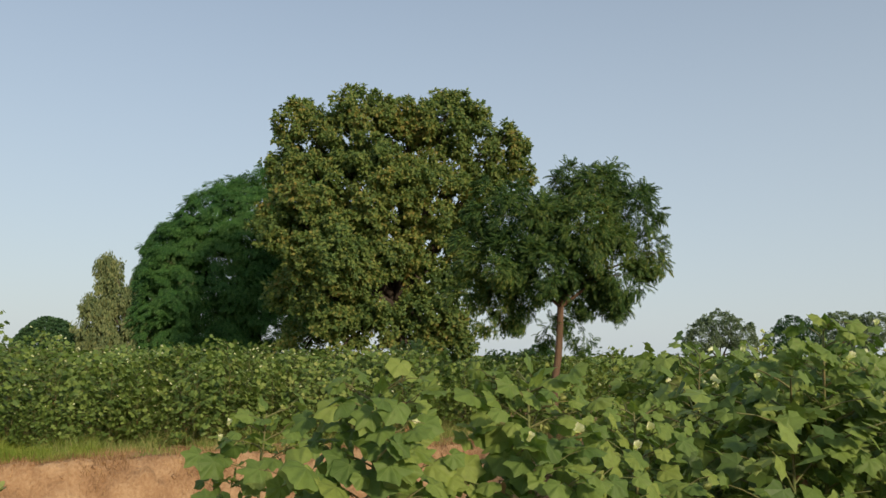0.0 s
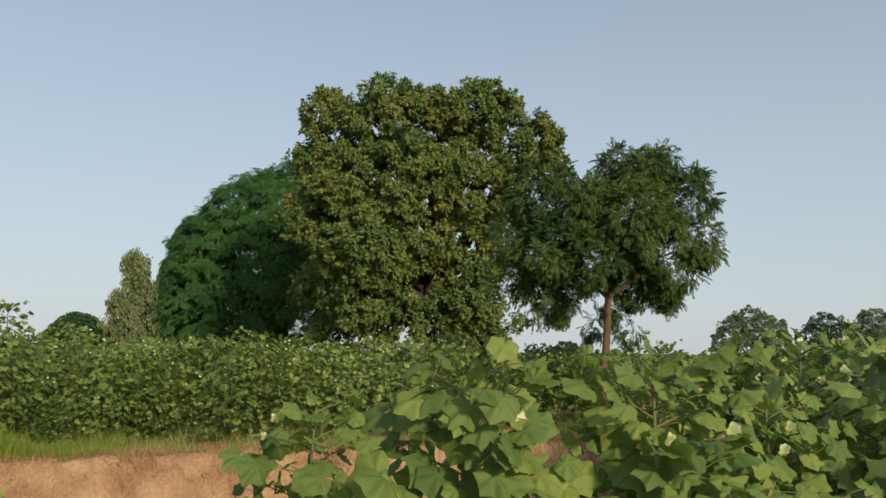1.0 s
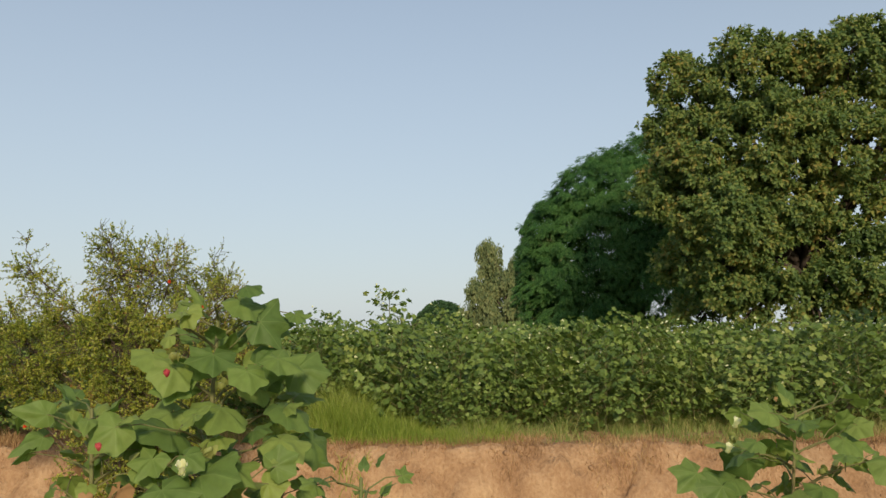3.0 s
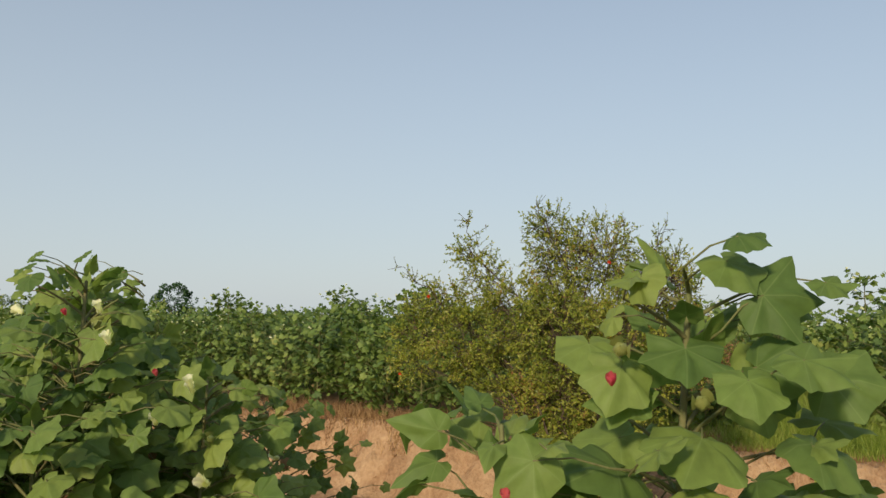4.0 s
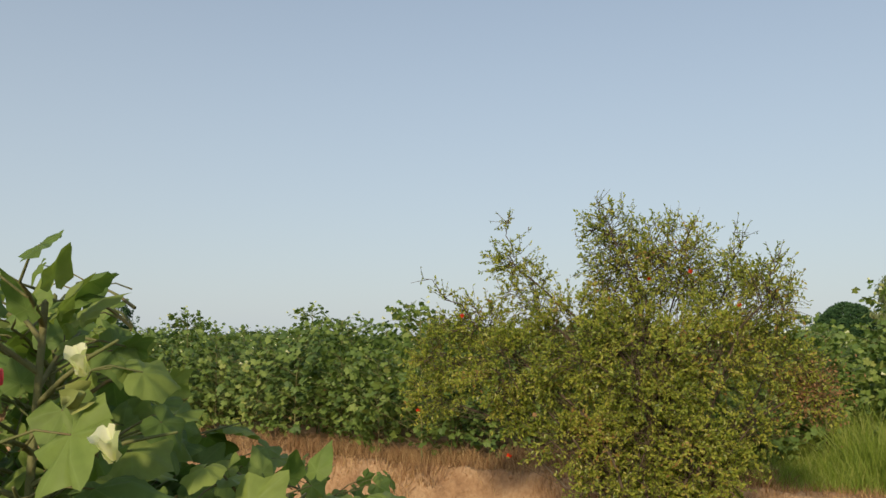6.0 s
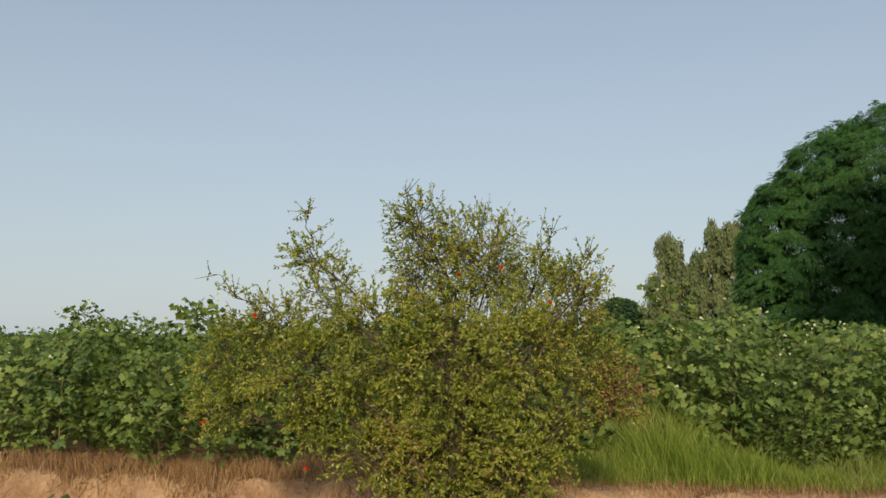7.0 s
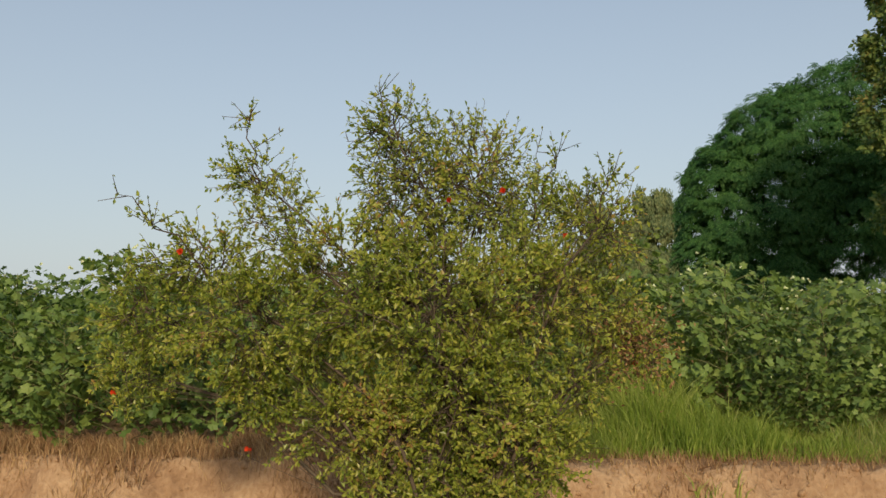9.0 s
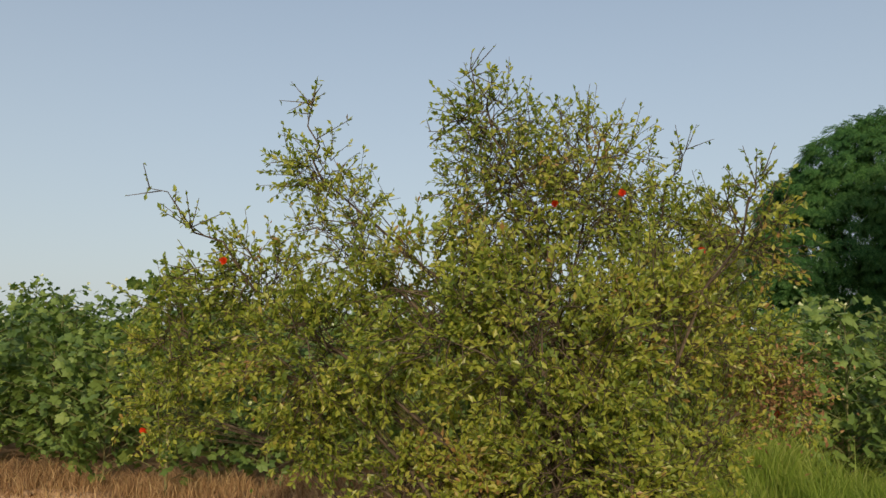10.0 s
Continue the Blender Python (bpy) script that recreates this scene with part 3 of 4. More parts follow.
def limbs(base, fork, lobes, girth, rng, sides=7, bow=0.3):
    """Trunk and limbs to the lobes, as lists of stems."""
    base, fork = np.array(base, float), np.array(fork, float)
    trunk = bent(base, fork, 0.0, 6, rng, girth * 0.25)
    flare = np.array([1.35, 1.08, 1.0, 0.95, 0.9, 0.86]) * girth
    out = []
    for x, y, z, r in lobes:
        tip = np.array([x, y, z])
        start = trunk[rng.integers(4, 6)] if girth > 0.1 else trunk[5]
        far = np.linalg.norm(tip - start)
        out.append((bent(start, tip, bow * far * 0.3, 6, rng, far * 0.03), np.linspace(girth * 0.5, girth * 0.08, 6)))
        for _ in range(3):
            d = unit(rng.normal(0, 1, 3))
            mid = start + (tip - start) * rng.uniform(0.5, 0.95)
            out.append((bent(mid, tip + d * r * 0.85, 0.05, 4, rng, 0.02), np.linspace(girth * 0.14, girth * 0.03, 4)))
    return (trunk, flare), out


def tree(name, label, base, fork, lobes, girth, bark, crown, seed, limb_lobes=None):
    rng = np.random.default_rng(seed)
    b = np.array(base, float)
    ob = thing(name, base, label, "tree")
    trunk, arms = limbs(base, fork, limb_lobes or lobes, girth, rng)
    v, f = tube(trunk[0] - b, trunk[1], 9)
    part("trunk", mesh_of("trunk", v, f, bark, True), ob)
    for p, r in arms[::4]:
        v, f = tube(p - b, r, 6)
        part("limb", mesh_of("limb", v, f, bark, True), ob)
    v, f = joined([tube(p - b, r, 4) for i, (p, r) in enumerate(arms) if i % 4])
    part("branchwork", mesh_of("branchwork", v, f, bark, True), ob)["kind"] = "stuff"
    v, f, mat = crown(rng)
    c = part("crown", mesh_of("crown", v - b, f, mat), ob)
    c["kind"] = "stuff"
    return ob


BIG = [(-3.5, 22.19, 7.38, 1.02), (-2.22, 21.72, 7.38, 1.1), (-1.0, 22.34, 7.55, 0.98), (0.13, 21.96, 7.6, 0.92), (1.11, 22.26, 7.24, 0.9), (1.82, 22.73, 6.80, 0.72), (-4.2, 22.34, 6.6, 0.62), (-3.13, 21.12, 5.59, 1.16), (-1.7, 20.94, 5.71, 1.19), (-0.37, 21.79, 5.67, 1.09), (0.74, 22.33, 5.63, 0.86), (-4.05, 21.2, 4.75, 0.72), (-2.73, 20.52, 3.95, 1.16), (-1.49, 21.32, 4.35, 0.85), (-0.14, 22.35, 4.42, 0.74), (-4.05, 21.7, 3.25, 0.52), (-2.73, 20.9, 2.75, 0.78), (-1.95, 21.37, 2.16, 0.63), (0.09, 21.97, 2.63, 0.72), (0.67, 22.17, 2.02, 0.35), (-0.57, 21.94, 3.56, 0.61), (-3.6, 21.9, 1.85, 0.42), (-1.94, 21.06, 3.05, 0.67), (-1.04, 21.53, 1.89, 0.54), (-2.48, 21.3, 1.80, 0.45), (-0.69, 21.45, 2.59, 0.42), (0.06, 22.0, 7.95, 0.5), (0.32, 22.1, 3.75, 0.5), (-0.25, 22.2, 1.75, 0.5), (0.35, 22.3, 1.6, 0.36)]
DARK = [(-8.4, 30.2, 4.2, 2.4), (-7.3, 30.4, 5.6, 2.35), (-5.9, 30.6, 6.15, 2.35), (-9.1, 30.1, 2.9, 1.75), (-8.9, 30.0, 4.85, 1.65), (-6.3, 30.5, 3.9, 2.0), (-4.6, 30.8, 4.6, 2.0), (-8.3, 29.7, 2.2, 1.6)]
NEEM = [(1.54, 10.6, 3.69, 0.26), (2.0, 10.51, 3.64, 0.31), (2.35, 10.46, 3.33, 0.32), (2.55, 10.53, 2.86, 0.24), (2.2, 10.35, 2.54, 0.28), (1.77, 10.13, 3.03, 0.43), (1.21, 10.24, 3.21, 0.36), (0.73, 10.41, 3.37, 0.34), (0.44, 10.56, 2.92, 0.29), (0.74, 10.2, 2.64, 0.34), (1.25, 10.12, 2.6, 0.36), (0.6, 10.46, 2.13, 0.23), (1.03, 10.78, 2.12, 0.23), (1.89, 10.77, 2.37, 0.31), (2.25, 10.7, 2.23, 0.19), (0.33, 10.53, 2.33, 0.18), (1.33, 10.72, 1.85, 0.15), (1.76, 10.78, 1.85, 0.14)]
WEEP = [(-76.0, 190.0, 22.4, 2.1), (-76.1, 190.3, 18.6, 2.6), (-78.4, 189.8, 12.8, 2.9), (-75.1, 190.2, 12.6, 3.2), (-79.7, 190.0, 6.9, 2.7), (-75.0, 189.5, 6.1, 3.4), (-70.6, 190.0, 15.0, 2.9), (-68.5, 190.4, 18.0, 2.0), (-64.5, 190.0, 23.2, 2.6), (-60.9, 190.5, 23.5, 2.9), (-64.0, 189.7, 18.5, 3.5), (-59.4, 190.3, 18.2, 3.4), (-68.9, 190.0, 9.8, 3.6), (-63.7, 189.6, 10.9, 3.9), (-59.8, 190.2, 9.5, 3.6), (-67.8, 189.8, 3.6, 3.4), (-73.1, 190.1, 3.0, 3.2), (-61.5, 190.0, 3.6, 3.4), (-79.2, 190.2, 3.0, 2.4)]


def big_crown(rng):
    """Lumps of foliage on the lobes, each a cluster of leaf rosettes with gaps between."""
    c, o = crown_points(BIG, 50, rng, (0.66, 0.97), inner=0.14)
    wide = rng.uniform(0.22, 0.42, len(c))
    k = np.repeat(np.arange(len(c)), 13)
    w = unit(rng.normal(0, 1, (len(k), 3)) + o[k] * 0.6 + [0, 0, 0.25])
    p = c[k] + w * (wide[k] * rng.uniform(0.45, 1.05, len(k)))[:, None] * [1, 1, 0.8]
    axis = unit(w * 0.8 + o[k] * 0.3 + [0, 0, 0.25])
    k = np.repeat(np.arange(len(p)), 17)
    n = len(k)
    d = unit(axis[k] * 0.4 + unit(rng.normal(0, 1, (n, 3))))
    up = axis[k] * 0.9 + SUNWARD * 0.5 + rng.normal(0, 0.28, (n, 3))
    return (*spread(ovate, p[k] + d * (0.06 * rng.random(n))[:, None], d + [0, 0, -0.35], up, rng.uniform(0.075, 0.135, n)), big_leaf_mat)


def dark_crown(rng):
    """Shelves of feathery sprays that droop at their outer edge."""
    p, o = crown_points(DARK, 150, rng, (0.92, 1.03), inner=0.24)
    count = 25
    k = np.repeat(np.arange(len(p)), count)
    n = len(k)
    side = unit(o * [1, 1, 0.2] + rng.normal(0, 0.3, o.shape))[k]
    cross = unit(np.stack([-side[:, 1], side[:, 0], 0 * side[:, 0]], 1))
    wide = rng.uniform(0.14, 0.34, len(p))[k]
    r, a = np.sqrt(rng.random(n)), rng.normal(0, 0.8, n)
    out = (r * np.cos(a))[:, None] * side + (1.25 * r * np.sin(a))[:, None] * cross
    q = p[k] + out * wide[:, None]
    q[:, 2] += rng.normal(0, 0.045, n) - 0.6 * wide * r * r
    along = out + side * 0.35 + rng.normal(0, 0.2, (n, 3)) - np.array([0, 0, 0.75]) * r[:, None]
    up = [0, 0, 0.75] + side * 0.45 + SUNWARD * 0.35 + rng.normal(0, 0.16, (n, 3))
    return (*spread(dark_spray, q, along, up, rng.uniform(0.11, 0.19, n)), dark_leaf_mat)


def neem_crown(rng):
    p, o = crown_points(NEEM, 150, rng, (0.6, 1.0), inner=0.15)
    p, o = tufts(p, o, 62, 0.15, rng)
    n = len(p)
    along = o * 0.7 + rng.normal(0, 0.42, (n, 3)) + [0, 0, -0.18]
    up = [0, 0, 0.7] + o * 0.5 + SUNWARD * 0.5 + rng.normal(0, 0.25, (n, 3))
    return (*spread(neem_spray, p, along, up, rng.uniform(0.07, 0.12, n)), neem_leaf_mat)


def weep_crown(rng):
    """Loose hanging strands of narrow leaves."""
    p, o = crown_points(WEEP, 7, rng, (0.25, 1.0), inner=0.3)
    p = p + rng.normal(0, 0.5, p.shape)
    drop = rng.uniform(1.0, 2.8, len(p)) * np.where(rng.random(len(p)) < 0.35, 1.8, 1.0)
    drop = np.minimum(drop, np.maximum(p[:, 2] - 0.9, 0.4))
    thick = rng.uniform(0.22, 0.6, len(p))
    count = 70
    k = np.repeat(np.arange(len(p)), count)
    n = len(k)
    t = rng.random(n)
    q = p[k] + o[k] * [0.8, 0.8, 0.3] * np.sqrt(t)[:, None]
    q[:, 2] -= drop[k] * t
    q += rng.normal(0, 1, (n, 3)) * (thick[k] * (1.25 - 0.8 * t))[:, None]
    along = o[k] * [0.3, 0.3, 0] + rng.normal(0, 0.28, (n, 3)) + [0, 0, -0.9]
    return (*spread(lance, q, along, o[k] + SUNWARD * 0.6 + rng.normal(0, 0.4, (n, 3)), rng.uniform(0.5, 1.15, n)), weep_leaf_mat)


def plain_crown(lobes, per, clump, size, mat, shell=(0.7, 1.0)):
    """Distant foliage: rounded clumps of small leaves over the lobes."""
    def make(rng):
        p, o = crown_points(lobes, per, rng, shell, inner=0.08)
        p, o = tufts(p, o, 40, clump, rng)
        n = len(p)
        return (*spread(blunt_wide, p, o + rng.normal(0, 0.6, (n, 3)), o * 0.7 + rng.normal(0, 0.35, (n, 3)) + [0, 0, 0.3] + SUNWARD * 0.6, rng.uniform(0.7, 1.3, n) * size), mat)
    return make


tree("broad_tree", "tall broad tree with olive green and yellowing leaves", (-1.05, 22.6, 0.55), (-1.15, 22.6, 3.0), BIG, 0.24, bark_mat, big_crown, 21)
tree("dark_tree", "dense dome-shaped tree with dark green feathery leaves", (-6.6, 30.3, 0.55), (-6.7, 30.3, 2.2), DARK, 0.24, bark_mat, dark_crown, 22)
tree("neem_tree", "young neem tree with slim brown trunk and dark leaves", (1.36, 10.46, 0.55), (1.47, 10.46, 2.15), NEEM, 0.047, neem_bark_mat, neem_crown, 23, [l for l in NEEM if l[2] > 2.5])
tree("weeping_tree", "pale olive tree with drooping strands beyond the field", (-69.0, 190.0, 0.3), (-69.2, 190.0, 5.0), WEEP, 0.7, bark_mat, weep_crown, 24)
for seed, (lobes, label, size) in enumerate((
        ([(22.85, 69.42, 3.98, 1.47), (21.57, 69.47, 3.28, 1.37), (24.32, 69.55, 3.31, 1.47), (20.89, 69.54, 2.59, 1.1), (25.01, 69.67, 2.5, 1.1)], "rounded tree with hazed grey-green leaves beyond the cotton field", 0.30),
        ([(32.58, 77.78, 3.84, 1.64), (31.05, 77.83, 3.06, 1.23), (34.12, 77.9, 3.2, 1.33)], "dark rounded tree beyond the cotton field", 0.30),
        ([(38.88, 81.93, 4.28, 1.83), (37.54, 82.03, 3.2, 1.29), (40.5, 82.04, 3.77, 1.83), (42.11, 82.02, 4.32, 1.62)], "broad tree with hazed grey-green leaves on the far field edge", 0.32),
        ([(-60.36, 21.02, 2.51, 1.21), (-60.7, 20.53, 2.29, 0.89), (-59.94, 21.72, 2.33, 0.73)], "small dark tree beyond the cotton field", 0.24),
        ([(-50.54, 8.6, 1.59, 0.79), (-51.12, 7.71, 1.41, 0.73), (-50.06, 9.38, 1.3, 0.61)], "low green trees at the far field edge", 0.2))):
    x, y = np.mean([l[0] for l in lobes]), np.mean([l[1] for l in lobes])
    low = min(l[2] - l[3] for l in lobes)
    tree("far_tree", label, (x, y, 0.5), (x, y, max(low, 1.0)), lobes, 0.16, bark_mat, plain_crown(lobes, 62, size * 0.8, size * 0.45, dome_leaf_mat if "dark" in label else hazed_leaf_mat), 40 + seed)
for seed, (lobes, per, clump, size) in enumerate((([(-107.3, 230.0, 3.0, 7.8), (-111.1, 230.0, 2.4, 5.6), (-103.4, 230.0, 2.3, 5.7)], 14, 0.7, 0.5), ([(8.4, 73.2, 0.95, 1.5), (7.7, 73.3, 0.8, 1.2), (9.1, 73.3, 0.8, 1.2)], 110, 0.16, 0.12))):
    x, y = np.mean([l[0] for l in lobes]), np.mean([l[1] for l in lobes])
    tree("round_tree", "clipped dome-shaped dark green tree beyond the field", (x, y, 0.3), (x, y, 1.0), lobes, 0.16, bark_mat, plain_crown(lobes, per, clump, size, dome_leaf_mat, (0.88, 0.96)), 60 + seed)

# ---- pomegranate shrub before the bank ----
SHRUB = [(-4.62, 5.32, 1.84, 0.25), (-4.72, 5.12, 1.66, 0.17), (-4.17, 5.46, 1.70, 0.13), (-4.74, 5.17, 1.84, 0.22), (-4.52, 5.67, 1.74, 0.18), (-4.38, 5.70, 1.65, 0.18), (-4.74, 5.08, 2.0, 0.11), (-4.65, 5.50, 1.84, 0.16), (-5.09, 4.9, 1.68, 0.15), (-5.17, 4.85, 1.88, 0.07), (-5.31, 4.75, 1.55, 0.15), (-5.52, 4.71, 1.4, 0.17), (-5.12, 4.79, 1.36, 0.24), (-4.79, 4.89, 1.48, 0.23), (-4.52, 4.97, 1.39, 0.27), (-4.38, 5.26, 1.43, 0.22), (-4.31, 5.73, 1.41, 0.17), (-4.22, 5.89, 1.28, 0.13), (-4.47, 5.0, 1.12, 0.23), (-4.35, 5.12, 0.96, 0.17), (-4.66, 4.97, 1.01, 0.15), (-4.48, 5.12, 0.76, 0.15), (-4.45, 5.02, 0.5, 0.22), (-4.64, 4.95, 0.72, 0.2), (-4.34, 5.15, 0.70, 0.13), (-4.5, 5.0, 0.28, 0.18), (-4.86, 4.88, 1.02, 0.14), (-5.12, 4.82, 1.16, 0.10), (-4.34, 5.36, 0.95, 0.13), (-4.30, 5.50, 1.12, 0.10), (-4.40, 5.25, 0.6, 0.12), (-5.78, 4.84, 1.2, 0.12)]
SHOOTS = [(-5.34, 4.40, 1.84), (-5.18, 4.80, 2.14), (-4.74, 4.96, 2.18), (-4.65, 6.02, 2.16), (-4.08, 5.43, 1.95), (-4.62, 5.60, 2.17), (-5.45, 4.55, 1.62), (-4.35, 5.6, 2.08), (-4.9, 5.0, 2.05)]
BLOOMS = [(-4.43, 5.26, 1.822), (-5.268, 4.60, 1.62), (-5.40, 5.05, 0.905), (-5.83, 4.78, 1.12), (-4.58, 5.15, 1.79), (-4.252, 5.36, 1.665), (-4.20, 5.90, 1.20)]


def shrub():
    rng = np.random.default_rng(31)
    base = np.array([-4.45, 5.1, lift(-4.45, 5.1)])
    ob = thing("pomegranate_shrub", base, "bushy yellow-green pomegranate shrub with red flowers by the bank", "shrub")
    stems, twigs = [], []
    at, along, up, size = [], [], [], []

    def leafy(p0, p1, count, big):
        t = rng.uniform(0.1, 1.0, count)[:, None]
        q = p0 + (p1 - p0) * t
        d = unit(rng.normal(0, 0.75, (count, 3)) + unit(p1 - p0) * 0.9)
        at.append(q)
        along.append(d)
        up.append(rng.normal(0, 0.75, (count, 3)) + [0, 0, 0.5] + SUNWARD * 0.8)
        size.append(rng.uniform(0.6, 1.15, count) * big)

    dry = []
    for k, (x, y, z, r) in enumerate(SHRUB):
        if (x, y) == (-4.22, 5.89):
            q = np.array([x, y, z]) + rng.normal(0, r * 0.6, (1500, 3))
            d = rng.normal(0, 1, (1500, 3))
            dry = spread(blunt, q, d, rng.normal(0, 0.9, (1500, 3)) + SUNWARD * 0.5, rng.uniform(0.012, 0.024, 1500))
        c = np.array([x, y, z])
        foot = base + [rng.normal(0, 0.07), rng.normal(0, 0.07), 0]
        g = np.linspace(0, 1, 7)[:, None]
        line = foot + (c - foot) * np.hstack([g ** 2.6, g ** 2.6, g ** 0.72])
        line[1:-1] += rng.normal(0, 0.04, (5, 3))
        stems.append((line, np.linspace(0.010, 0.003, 7)))
        for g in range(4, 7):
            q = rng.normal(0, 0.06, (10, 3)) + line[g]
            for w in q:
                twigs.append((np.array([line[g - 1], (line[g - 1] + w) / 2, w]), np.array([0.0011, 0.0009, 0.0007])))
                leafy((line[g - 1] + w) / 2, w, 5, 0.022)
        n = int((1250 if z < 1.55 else 1020) * r * r) + 10
        d = unit(rng.normal(0, 1, (n, 3)) + [0, 0, 0.15])
        for j in range(n):
            a = c + d[j] * r * rng.uniform(0.0, 0.45) + rng.normal(0, r * 0.2, 3)
            b = c + unit(d[j] + rng.normal(0, 0.25, 3)) * r * rng.uniform(0.6, 1.2)
            mid = (a + b) / 2 + [0, 0, 0.02] + rng.normal(0, 0.015, 3)
            twigs.append((np.array([a, mid, b]), np.array([0.0022, 0.0016, 0.0009])))
            for _ in range(4):
                g = mid + (b - mid) * rng.uniform(0.0, 0.95)
                e = g + unit(d[j] + rng.normal(0, 0.7, 3) + [0, 0, 0.1]) * rng.uniform(0.06, 0.14)
                twigs.append((np.array([g, (g + e) / 2 + rng.normal(0, 0.006, 3), e]), np.array([0.0012, 0.001, 0.0007])))
                leafy(g, e, (18 if y < 5.4 else 11) if z < 1.5 else (12 if z < 1.7 and x > -5.0 else (8 if x > -5.0 else 11)), 0.0215)
    for k, tip in enumerate(SHOOTS):
        tip = np.array(tip) - [0, 0, 0.04]
        near = min(SHRUB, key=lambda l: (l[0] - tip[0]) ** 2 + (l[1] - tip[1]) ** 2 + (l[2] - tip[2]) ** 2)
        root = np.array(near[:3])
        line = bent(root, tip, 0.03, 7, rng, 0.012)
        twigs.append((line, np.linspace(0.0045, 0.0010, 7)))
        for j in range(16):
            g = rng.uniform(0.15, 0.98)
            a = np.array([np.interp(g, np.linspace(0, 1, 7), line[:, i]) for i in range(3)])
            b = a + unit(rng.normal(0, 1, 3) + unit(tip - root) * 0.8) * rng.uniform(0.06, 0.16) * (1.1 - 0.5 * g)
            twigs.append((np.array([a, (a + b) / 2, b]), np.array([0.002, 0.0014, 0.0009])))
            leafy(a, b, 12 if g < 0.5 else (8 if g < 0.8 else 3), 0.021)
    for k in range(120):
        x, y, z, r = SHRUB[rng.integers(0, 18)]
        a = np.array([x, y, z]) + unit(rng.normal(0, 1, 3) + [0, 0, 0.9]) * r * 0.9
        b = a + unit(np.array([rng.normal(0, 0.9), rng.normal(0, 0.9), 0.8])) * rng.uniform(0.05, 0.15)
        twigs.append((np.array([a, (a + b) / 2 + rng.normal(0, 0.008, 3), b]), np.array([0.0017, 0.0013, 0.0008])))
        leafy(a, b, 8, 0.021)
    b0 = base
    for p, r in stems:
        v, f = tube(p - b0, r, 6)
        part("stem", mesh_of("stem", v, f, twig_mat, True), ob)
    v, f = joined([tube(p - b0, r, 3) for p, r in twigs])
    part("twigwork", mesh_of("twigwork", v, f, twig_mat, True), ob)["kind"] = "stuff"
    at, along, up, size = (np.concatenate(q) for q in (at, along, up, size))
    v, f = spread(blunt, at - b0, along, up, size)
    part("foliage", mesh_of("foliage", v, f, shrub_leaf_mat), ob, "small glossy yellow-green leaves")["kind"] = "stuff"
    part("withered_foliage", mesh_of("withered_foliage", dry[0] - b0, dry[1], dry_leaf_mat), ob, "dry reddish-brown leaves")["kind"] = "stuff"
    me = flower_mesh("red_flower", red_flower_mat)
    for k, p in enumerate(BLOOMS):
        part("flower", me, ob, "orange-red flower", upright(np.array(p) - b0, (0.4 + rng.normal(0, 0.3), -0.7, 0.2), 0.021, k))
    return ob


shrub()


# ---- grasses ----
def blades(name, label, at, height, width, lean, mat, rng, category="grass"):
    n = len(at)
    a = rng.uniform(0, 6.28, n)
    side = np.stack([np.cos(a), np.sin(a), 0 * a], 1) * np.asarray(width).reshape(-1, 1)
    b = rng.uniform(0, 6.28, n)
    over = np.stack([np.cos(b), np.sin(b), 0 * b], 1) * (lean * height * rng.uniform(0.2, 1.3, n))[:, None]
    up = np.zeros((n, 3))
    up[:, 2] = height
    v = np.stack([at - side, at + side, at + up * 0.55 + over * 0.3 + side * 0.7, at + up * 0.55 + over * 0.3 - side * 0.7, at + up + over], 1).reshape(-1, 3)
    k = np.arange(n)[:, None] * 5
    f = np.concatenate([k + [0, 1, 2], k + [0, 2, 3], k + [3, 2, 4]])
    return tagged(new(name, mesh_of(name, v, f, mat)), label, category, kind="stuff")


def scatter(n, u0, u1, s0, s1, rng, keep=None):
    u, s = rng.uniform(u0, u1, n), rng.uniform(s0, s1, n)
    if keep is not None:
        m = keep(u, s)
        u, s = u[m], s[m]
    x, y = on_bank(u, s)
    z = np.array([ground_height(a, b) for a, b in zip(u, s)]) - 0.01
    return np.stack([x, y, z], 1), u, s


rng = np.random.default_rng(51)


def patchy(u, s, scale, cut):
    return np.array([noise.noise((a * scale, b * scale, 4.0)) for a, b in zip(u, s)]) + rng.uniform(-0.35, 0.35, len(u)) > cut


at, u, s = scatter(100000, -12, 8, -0.22, 0.42, rng, lambda u, s: patchy(u, s, 2.2, -0.28 + 2.4 * np.maximum(-s, 0)))
blades("dry_grass", "short reddish-brown dry grass along the bank top", at, 0.11 * rng.random(len(at)) ** 1.8 * np.where(u < 0.0, 1.4, 0.65) + 0.01, rng.uniform(0.0012, 0.0032, len(at)), 0.8, straw_mat, rng)
at, u, s = scatter(2400, -12, 8, -0.9, -0.05, rng, lambda u, s: patchy(u, s, 1.1, 0.0))
blades("straw", "sparse straw lying on the earth bank", at, rng.uniform(0.004, 0.016, len(at)), rng.uniform(0.0008, 0.002, len(at)), 4.0, straw_mat, rng)
at, u, s = scatter(42000, -0.9, 2.2, 0.10, 2.0, rng, lambda u, s: patchy(u, s, 1.6, -0.2 + 0.5 * np.maximum(u - 1.4, 0)))
tall = 0.08 + 0.06 * np.array([noise.noise((a * 2.5, b * 2.5, 8.0)) for a, b in zip(u, s)]) + 0.23 * np.exp(-((u - 0.62) / 0.38) ** 2) * np.clip(s * 2.2, 0.3, 1)
tall *= 1 + 0.7 * np.array([noise.noise((a * 6, b * 6, 2.0)) for a, b in zip(u, s)])
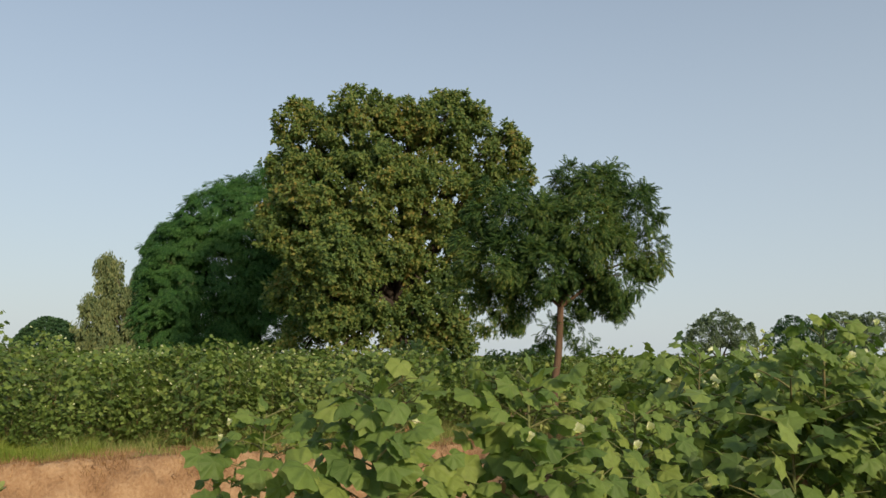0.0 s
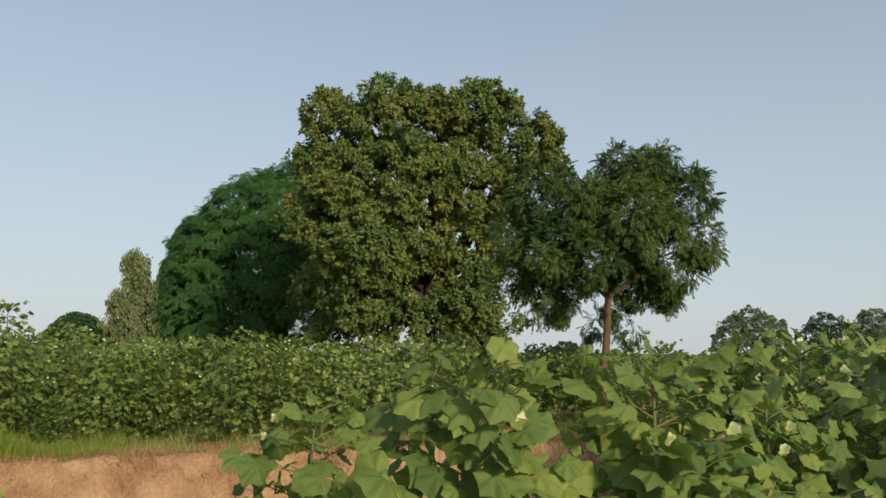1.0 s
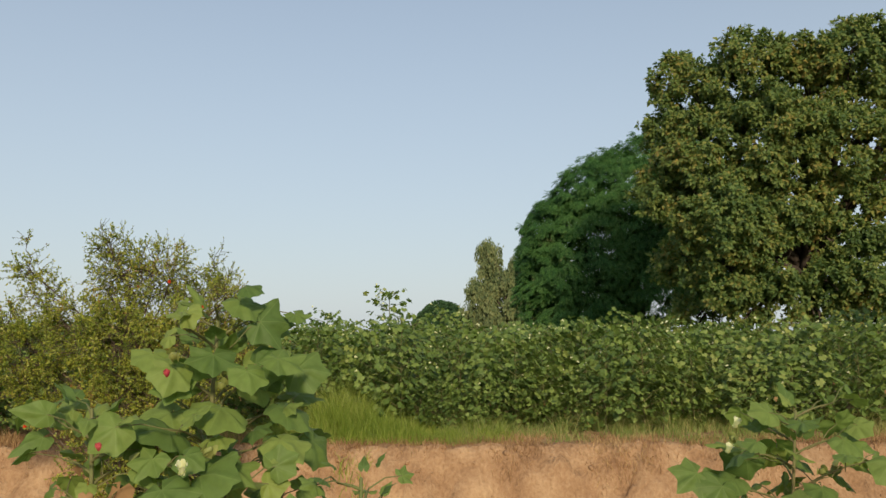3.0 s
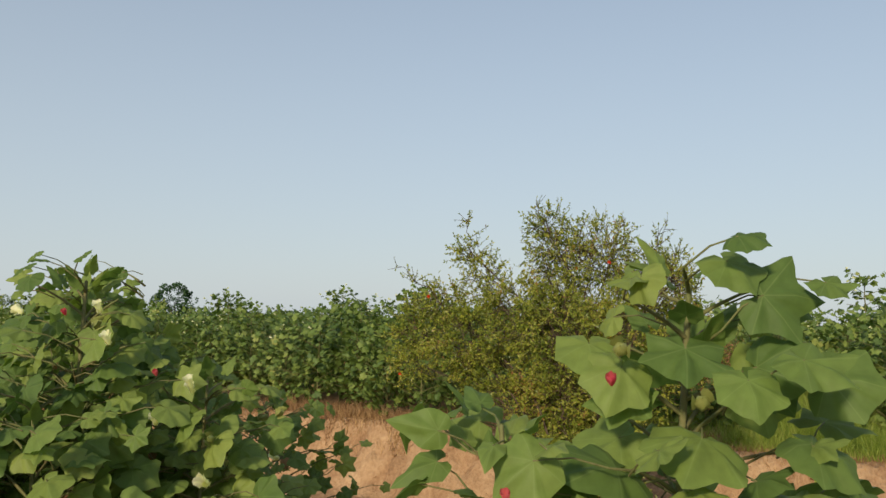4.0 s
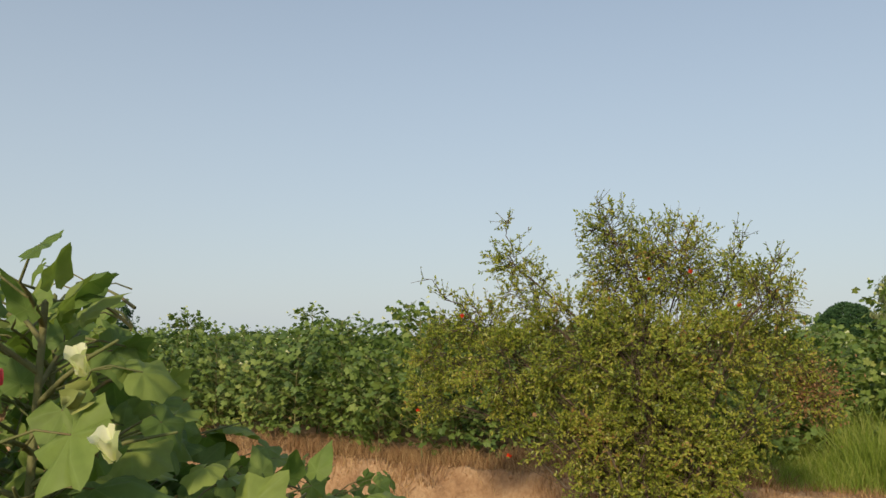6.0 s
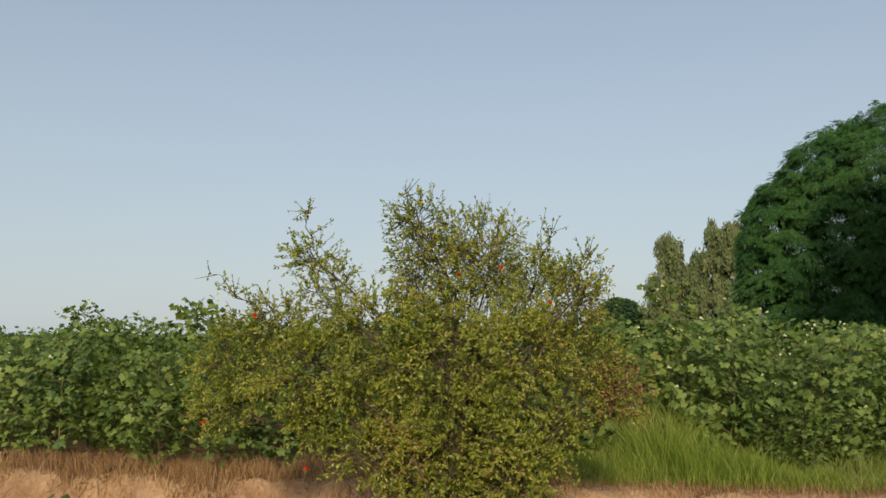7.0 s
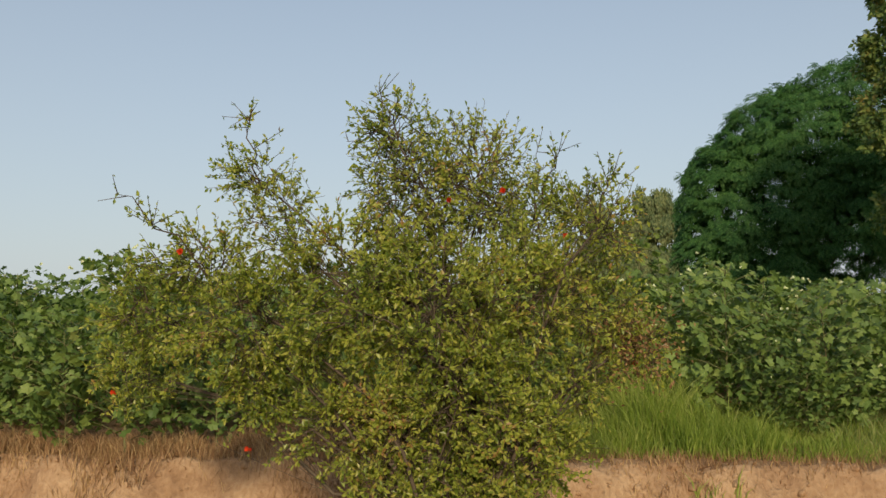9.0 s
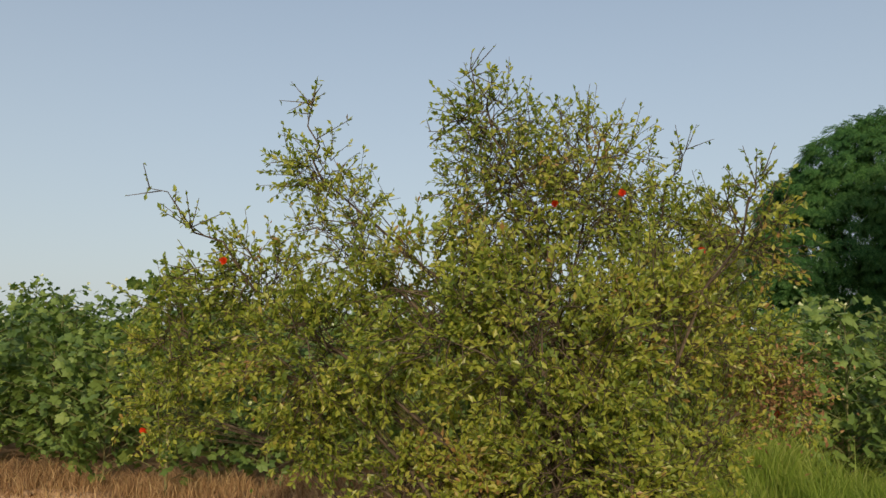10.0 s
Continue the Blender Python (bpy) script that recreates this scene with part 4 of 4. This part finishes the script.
blades("green_grass", "tall green grass between bank and cotton", at, tall * rng.uniform(0.35, 1.6, len(at)), rng.uniform(0.0014, 0.0042, len(at)), 0.65, grass_mat, rng)
at, u, s = scatter(52000, 1.5, 8.5, 0.06, 2.1, rng, lambda u, s: patchy(u, s, 2.6, 0.02 - 0.25 * (s > 0.8)))
clump = np.clip(np.array([noise.noise((a * 3.2, b * 3.2, 12.0)) for a, b in zip(u, s)]) + 0.25, 0, 1)
blades("verge_grass", "uneven green and yellow grass along the bank top", at, (0.04 + 0.06 * np.clip(s, 0, 1) + 0.20 * clump * np.clip(s * 2, 0, 1) * rng.random(len(at)) ** 2) * rng.uniform(0.4, 1.7, len(at)), rng.uniform(0.0012, 0.0036, len(at)), 0.7, verge_mat, rng)
at, u, s = scatter(9000, 0.6, 3.4, -0.62, -0.16, rng, lambda u, s: patchy(u, s, 1.8, 0.6 - 0.35 * np.exp(-((u - 2.25) / 0.14) ** 2)))
blades("weed_grass", "low green weeds at the foot of the bank", at, rng.uniform(0.04, 0.16, len(at)), rng.uniform(0.002, 0.005, len(at)), 0.7, grass_mat, rng)

at, u, s = scatter(12000, -12, 8, -0.20, 0.03, rng, lambda u, s: patchy(u, s, 2.2, 0.3 * (u > 0) + 2.0 * np.maximum(-s, 0)))
n = len(at)
sliver = (lance[0] * [0.09, 1, 1], lance[1])
down = np.array([-AWAY[0] * 0.7, -AWAY[1] * 0.7, -0.62])
v, f = spread(sliver, at + [0, 0, 0.012], down + rng.normal(0, 0.35, (n, 3)), np.array([-AWAY[0] * 0.6, -AWAY[1] * 0.6, 0.8]) + rng.normal(0, 0.3, (n, 3)), 0.025 + 0.08 * rng.random(n) ** 2)
tagged(new("hanging_straw", mesh_of("hanging_straw", v, f, straw_mat)), "dry straw and roots hanging over the bank edge", "dry grass", kind="stuff")

at, u, s = scatter(12000, -11, 7, -0.8, 0.12, rng, lambda u, s: patchy(u, s, 1.3, -0.05))
lump = bmesh.new()
bmesh.ops.create_icosphere(lump, subdivisions=1, radius=1.0)
lv = np.array([v.co[:] for v in lump.verts]) * [1.0, 0.8, 0.6]
lf = np.array([[v.index for v in f.verts] for f in lump.faces])
lump.free()
lv = lv * (1 + 0.25 * np.sin(lv[:, :1] * 7 + lv[:, 1:2] * 5))
size = 0.003 + 0.017 * rng.random(len(at)) ** 4
edge, u, s = scatter(320, -9, 6, -0.14, 0.06, rng)
at, size = np.concatenate([at, edge]), np.concatenate([size, 0.010 + 0.03 * rng.random(len(edge)) ** 2])
spin = rng.normal(0, 1, (len(at), 3))
v, f = spread((lv, lf), at, spin * [1, 1, 0.3], [0, 0, 1.0] + spin[::-1] * 0.3, size)
tagged(new("earth_clods", mesh_of("earth_clods", v, f, earth_mat, True)), "small dry tan earth clods on the bank", "earth clods", kind="stuff")

# ---- cotton plants beside the path ----
near_cotton((-0.80, 3.66), 1.33, 26, 0.34, 0.074, 201, cream=0, pink=0, green=4, low=0.35, gap=0.032, blooms=((-0.90, 3.60, 1.245, 0), (-0.91, 3.50, 1.19, 0), (-0.66, 3.56, 1.165, 0)), label="slender cotton plant with cream flowers near the path")
near_cotton((-0.24, 2.55), 1.47, 42, 0.36, 0.074, 202, cream=1, pink=1, green=4, low=0.35, gap=0.025)
near_cotton((0.29, 2.72), 1.50, 44, 0.38, 0.074, 203, cream=1, pink=0, green=4, low=0.35, gap=0.025, blooms=((0.28, 2.80, 1.415, 0), (0.45, 3.02, 1.445, 0), (0.25, 2.47, 1.30, 0)))
near_cotton((1.50, 3.38), 1.70, 36, 0.30, 0.074, 204, cream=4, pink=1, green=3, low=0.35, gap=0.025)
near_cotton((0.72, 3.1), 1.38, 38, 0.38, 0.068, 205, cream=2, pink=0, green=3, low=0.35, gap=0.025)
near_cotton((-1.88, 2.60), 1.58, 42, 0.27, 0.080, 216, cream=0, pink=0, green=3, low=0.45, gap=0.04, blooms=((-1.77, 2.40, 1.42, 1), (-1.86, 2.33, 1.29, 1), (-1.71, 2.38, 1.25, 0)), label="tall cotton plant with crimson and yellow blooms")
near_cotton((-1.40, 2.48), 1.29, 20, 0.13, 0.048, 230, cream=1, pink=0, green=3, low=0.4, label="small leafy cotton plant near the path")
near_cotton((-2.01, 2.48), 1.39, 18, 0.11, 0.080, 207, cream=0, pink=0, green=2, low=0.7, young=True)
near_cotton((-3.19, 2.16), 1.60, 60, 0.32, 0.066, 228, cream=0, pink=0, green=6, low=0.36, gap=0.029, blooms=((-2.98, 2.10, 1.483, 1), (-2.99, 2.17, 1.49, 0), (-2.87, 2.16, 1.428, 0), (-2.885, 2.26, 1.363, 1), (-2.86, 2.325, 1.339, 0)), label="bushy cotton plant with cream flowers and red blooms")
near_cotton((-3.02, 2.08), 1.36, 50, 0.30, 0.062, 219, cream=2, pink=1, green=6, low=0.36, gap=0.029, label="bushy cotton plant with cream flowers and red blooms")
near_cotton((-3.45, 2.28), 1.62, 52, 0.32, 0.064, 220, cream=1, pink=1, green=5, low=0.36, gap=0.029, label="bushy cotton plant with cream flowers and red blooms")
near_cotton((-3.12, 2.43), 1.37, 42, 0.28, 0.060, 222, cream=2, pink=1, green=4, low=0.36, gap=0.029, blooms=((-2.95, 2.36, 1.32, 0), (-3.0, 2.3, 1.25, 0), (-3.0, 2.26, 1.2, 1)))
near_cotton((-3.72, 2.38), 1.64, 60, 0.38, 0.066, 231, cream=2, pink=0, green=5, low=0.36, gap=0.029, label="bushy cotton plant with cream flowers and red blooms")
near_cotton((-3.42, 2.52), 1.30, 46, 0.33, 0.060, 223, cream=4, pink=0, green=5, low=0.34, gap=0.03)
near_cotton((-3.8, 2.14), 1.42, 34, 0.36, 0.068, 224, cream=3, pink=0, green=5, low=0.45, gap=0.04)
near_cotton((-3.55, 2.0), 1.36, 34, 0.36, 0.068, 209, cream=5, pink=0, green=6, low=0.45, gap=0.038)
near_cotton((-3.2, 1.84), 1.30, 30, 0.34, 0.064, 221, cream=4, pink=0, green=5, low=0.5, gap=0.04)
near_cotton((-4.1, 3.08), 1.17, 38, 0.42, 0.054, 210, cream=3, pink=0, green=5, low=0.4, gap=0.04, label="small dark green cotton plant before the bank")
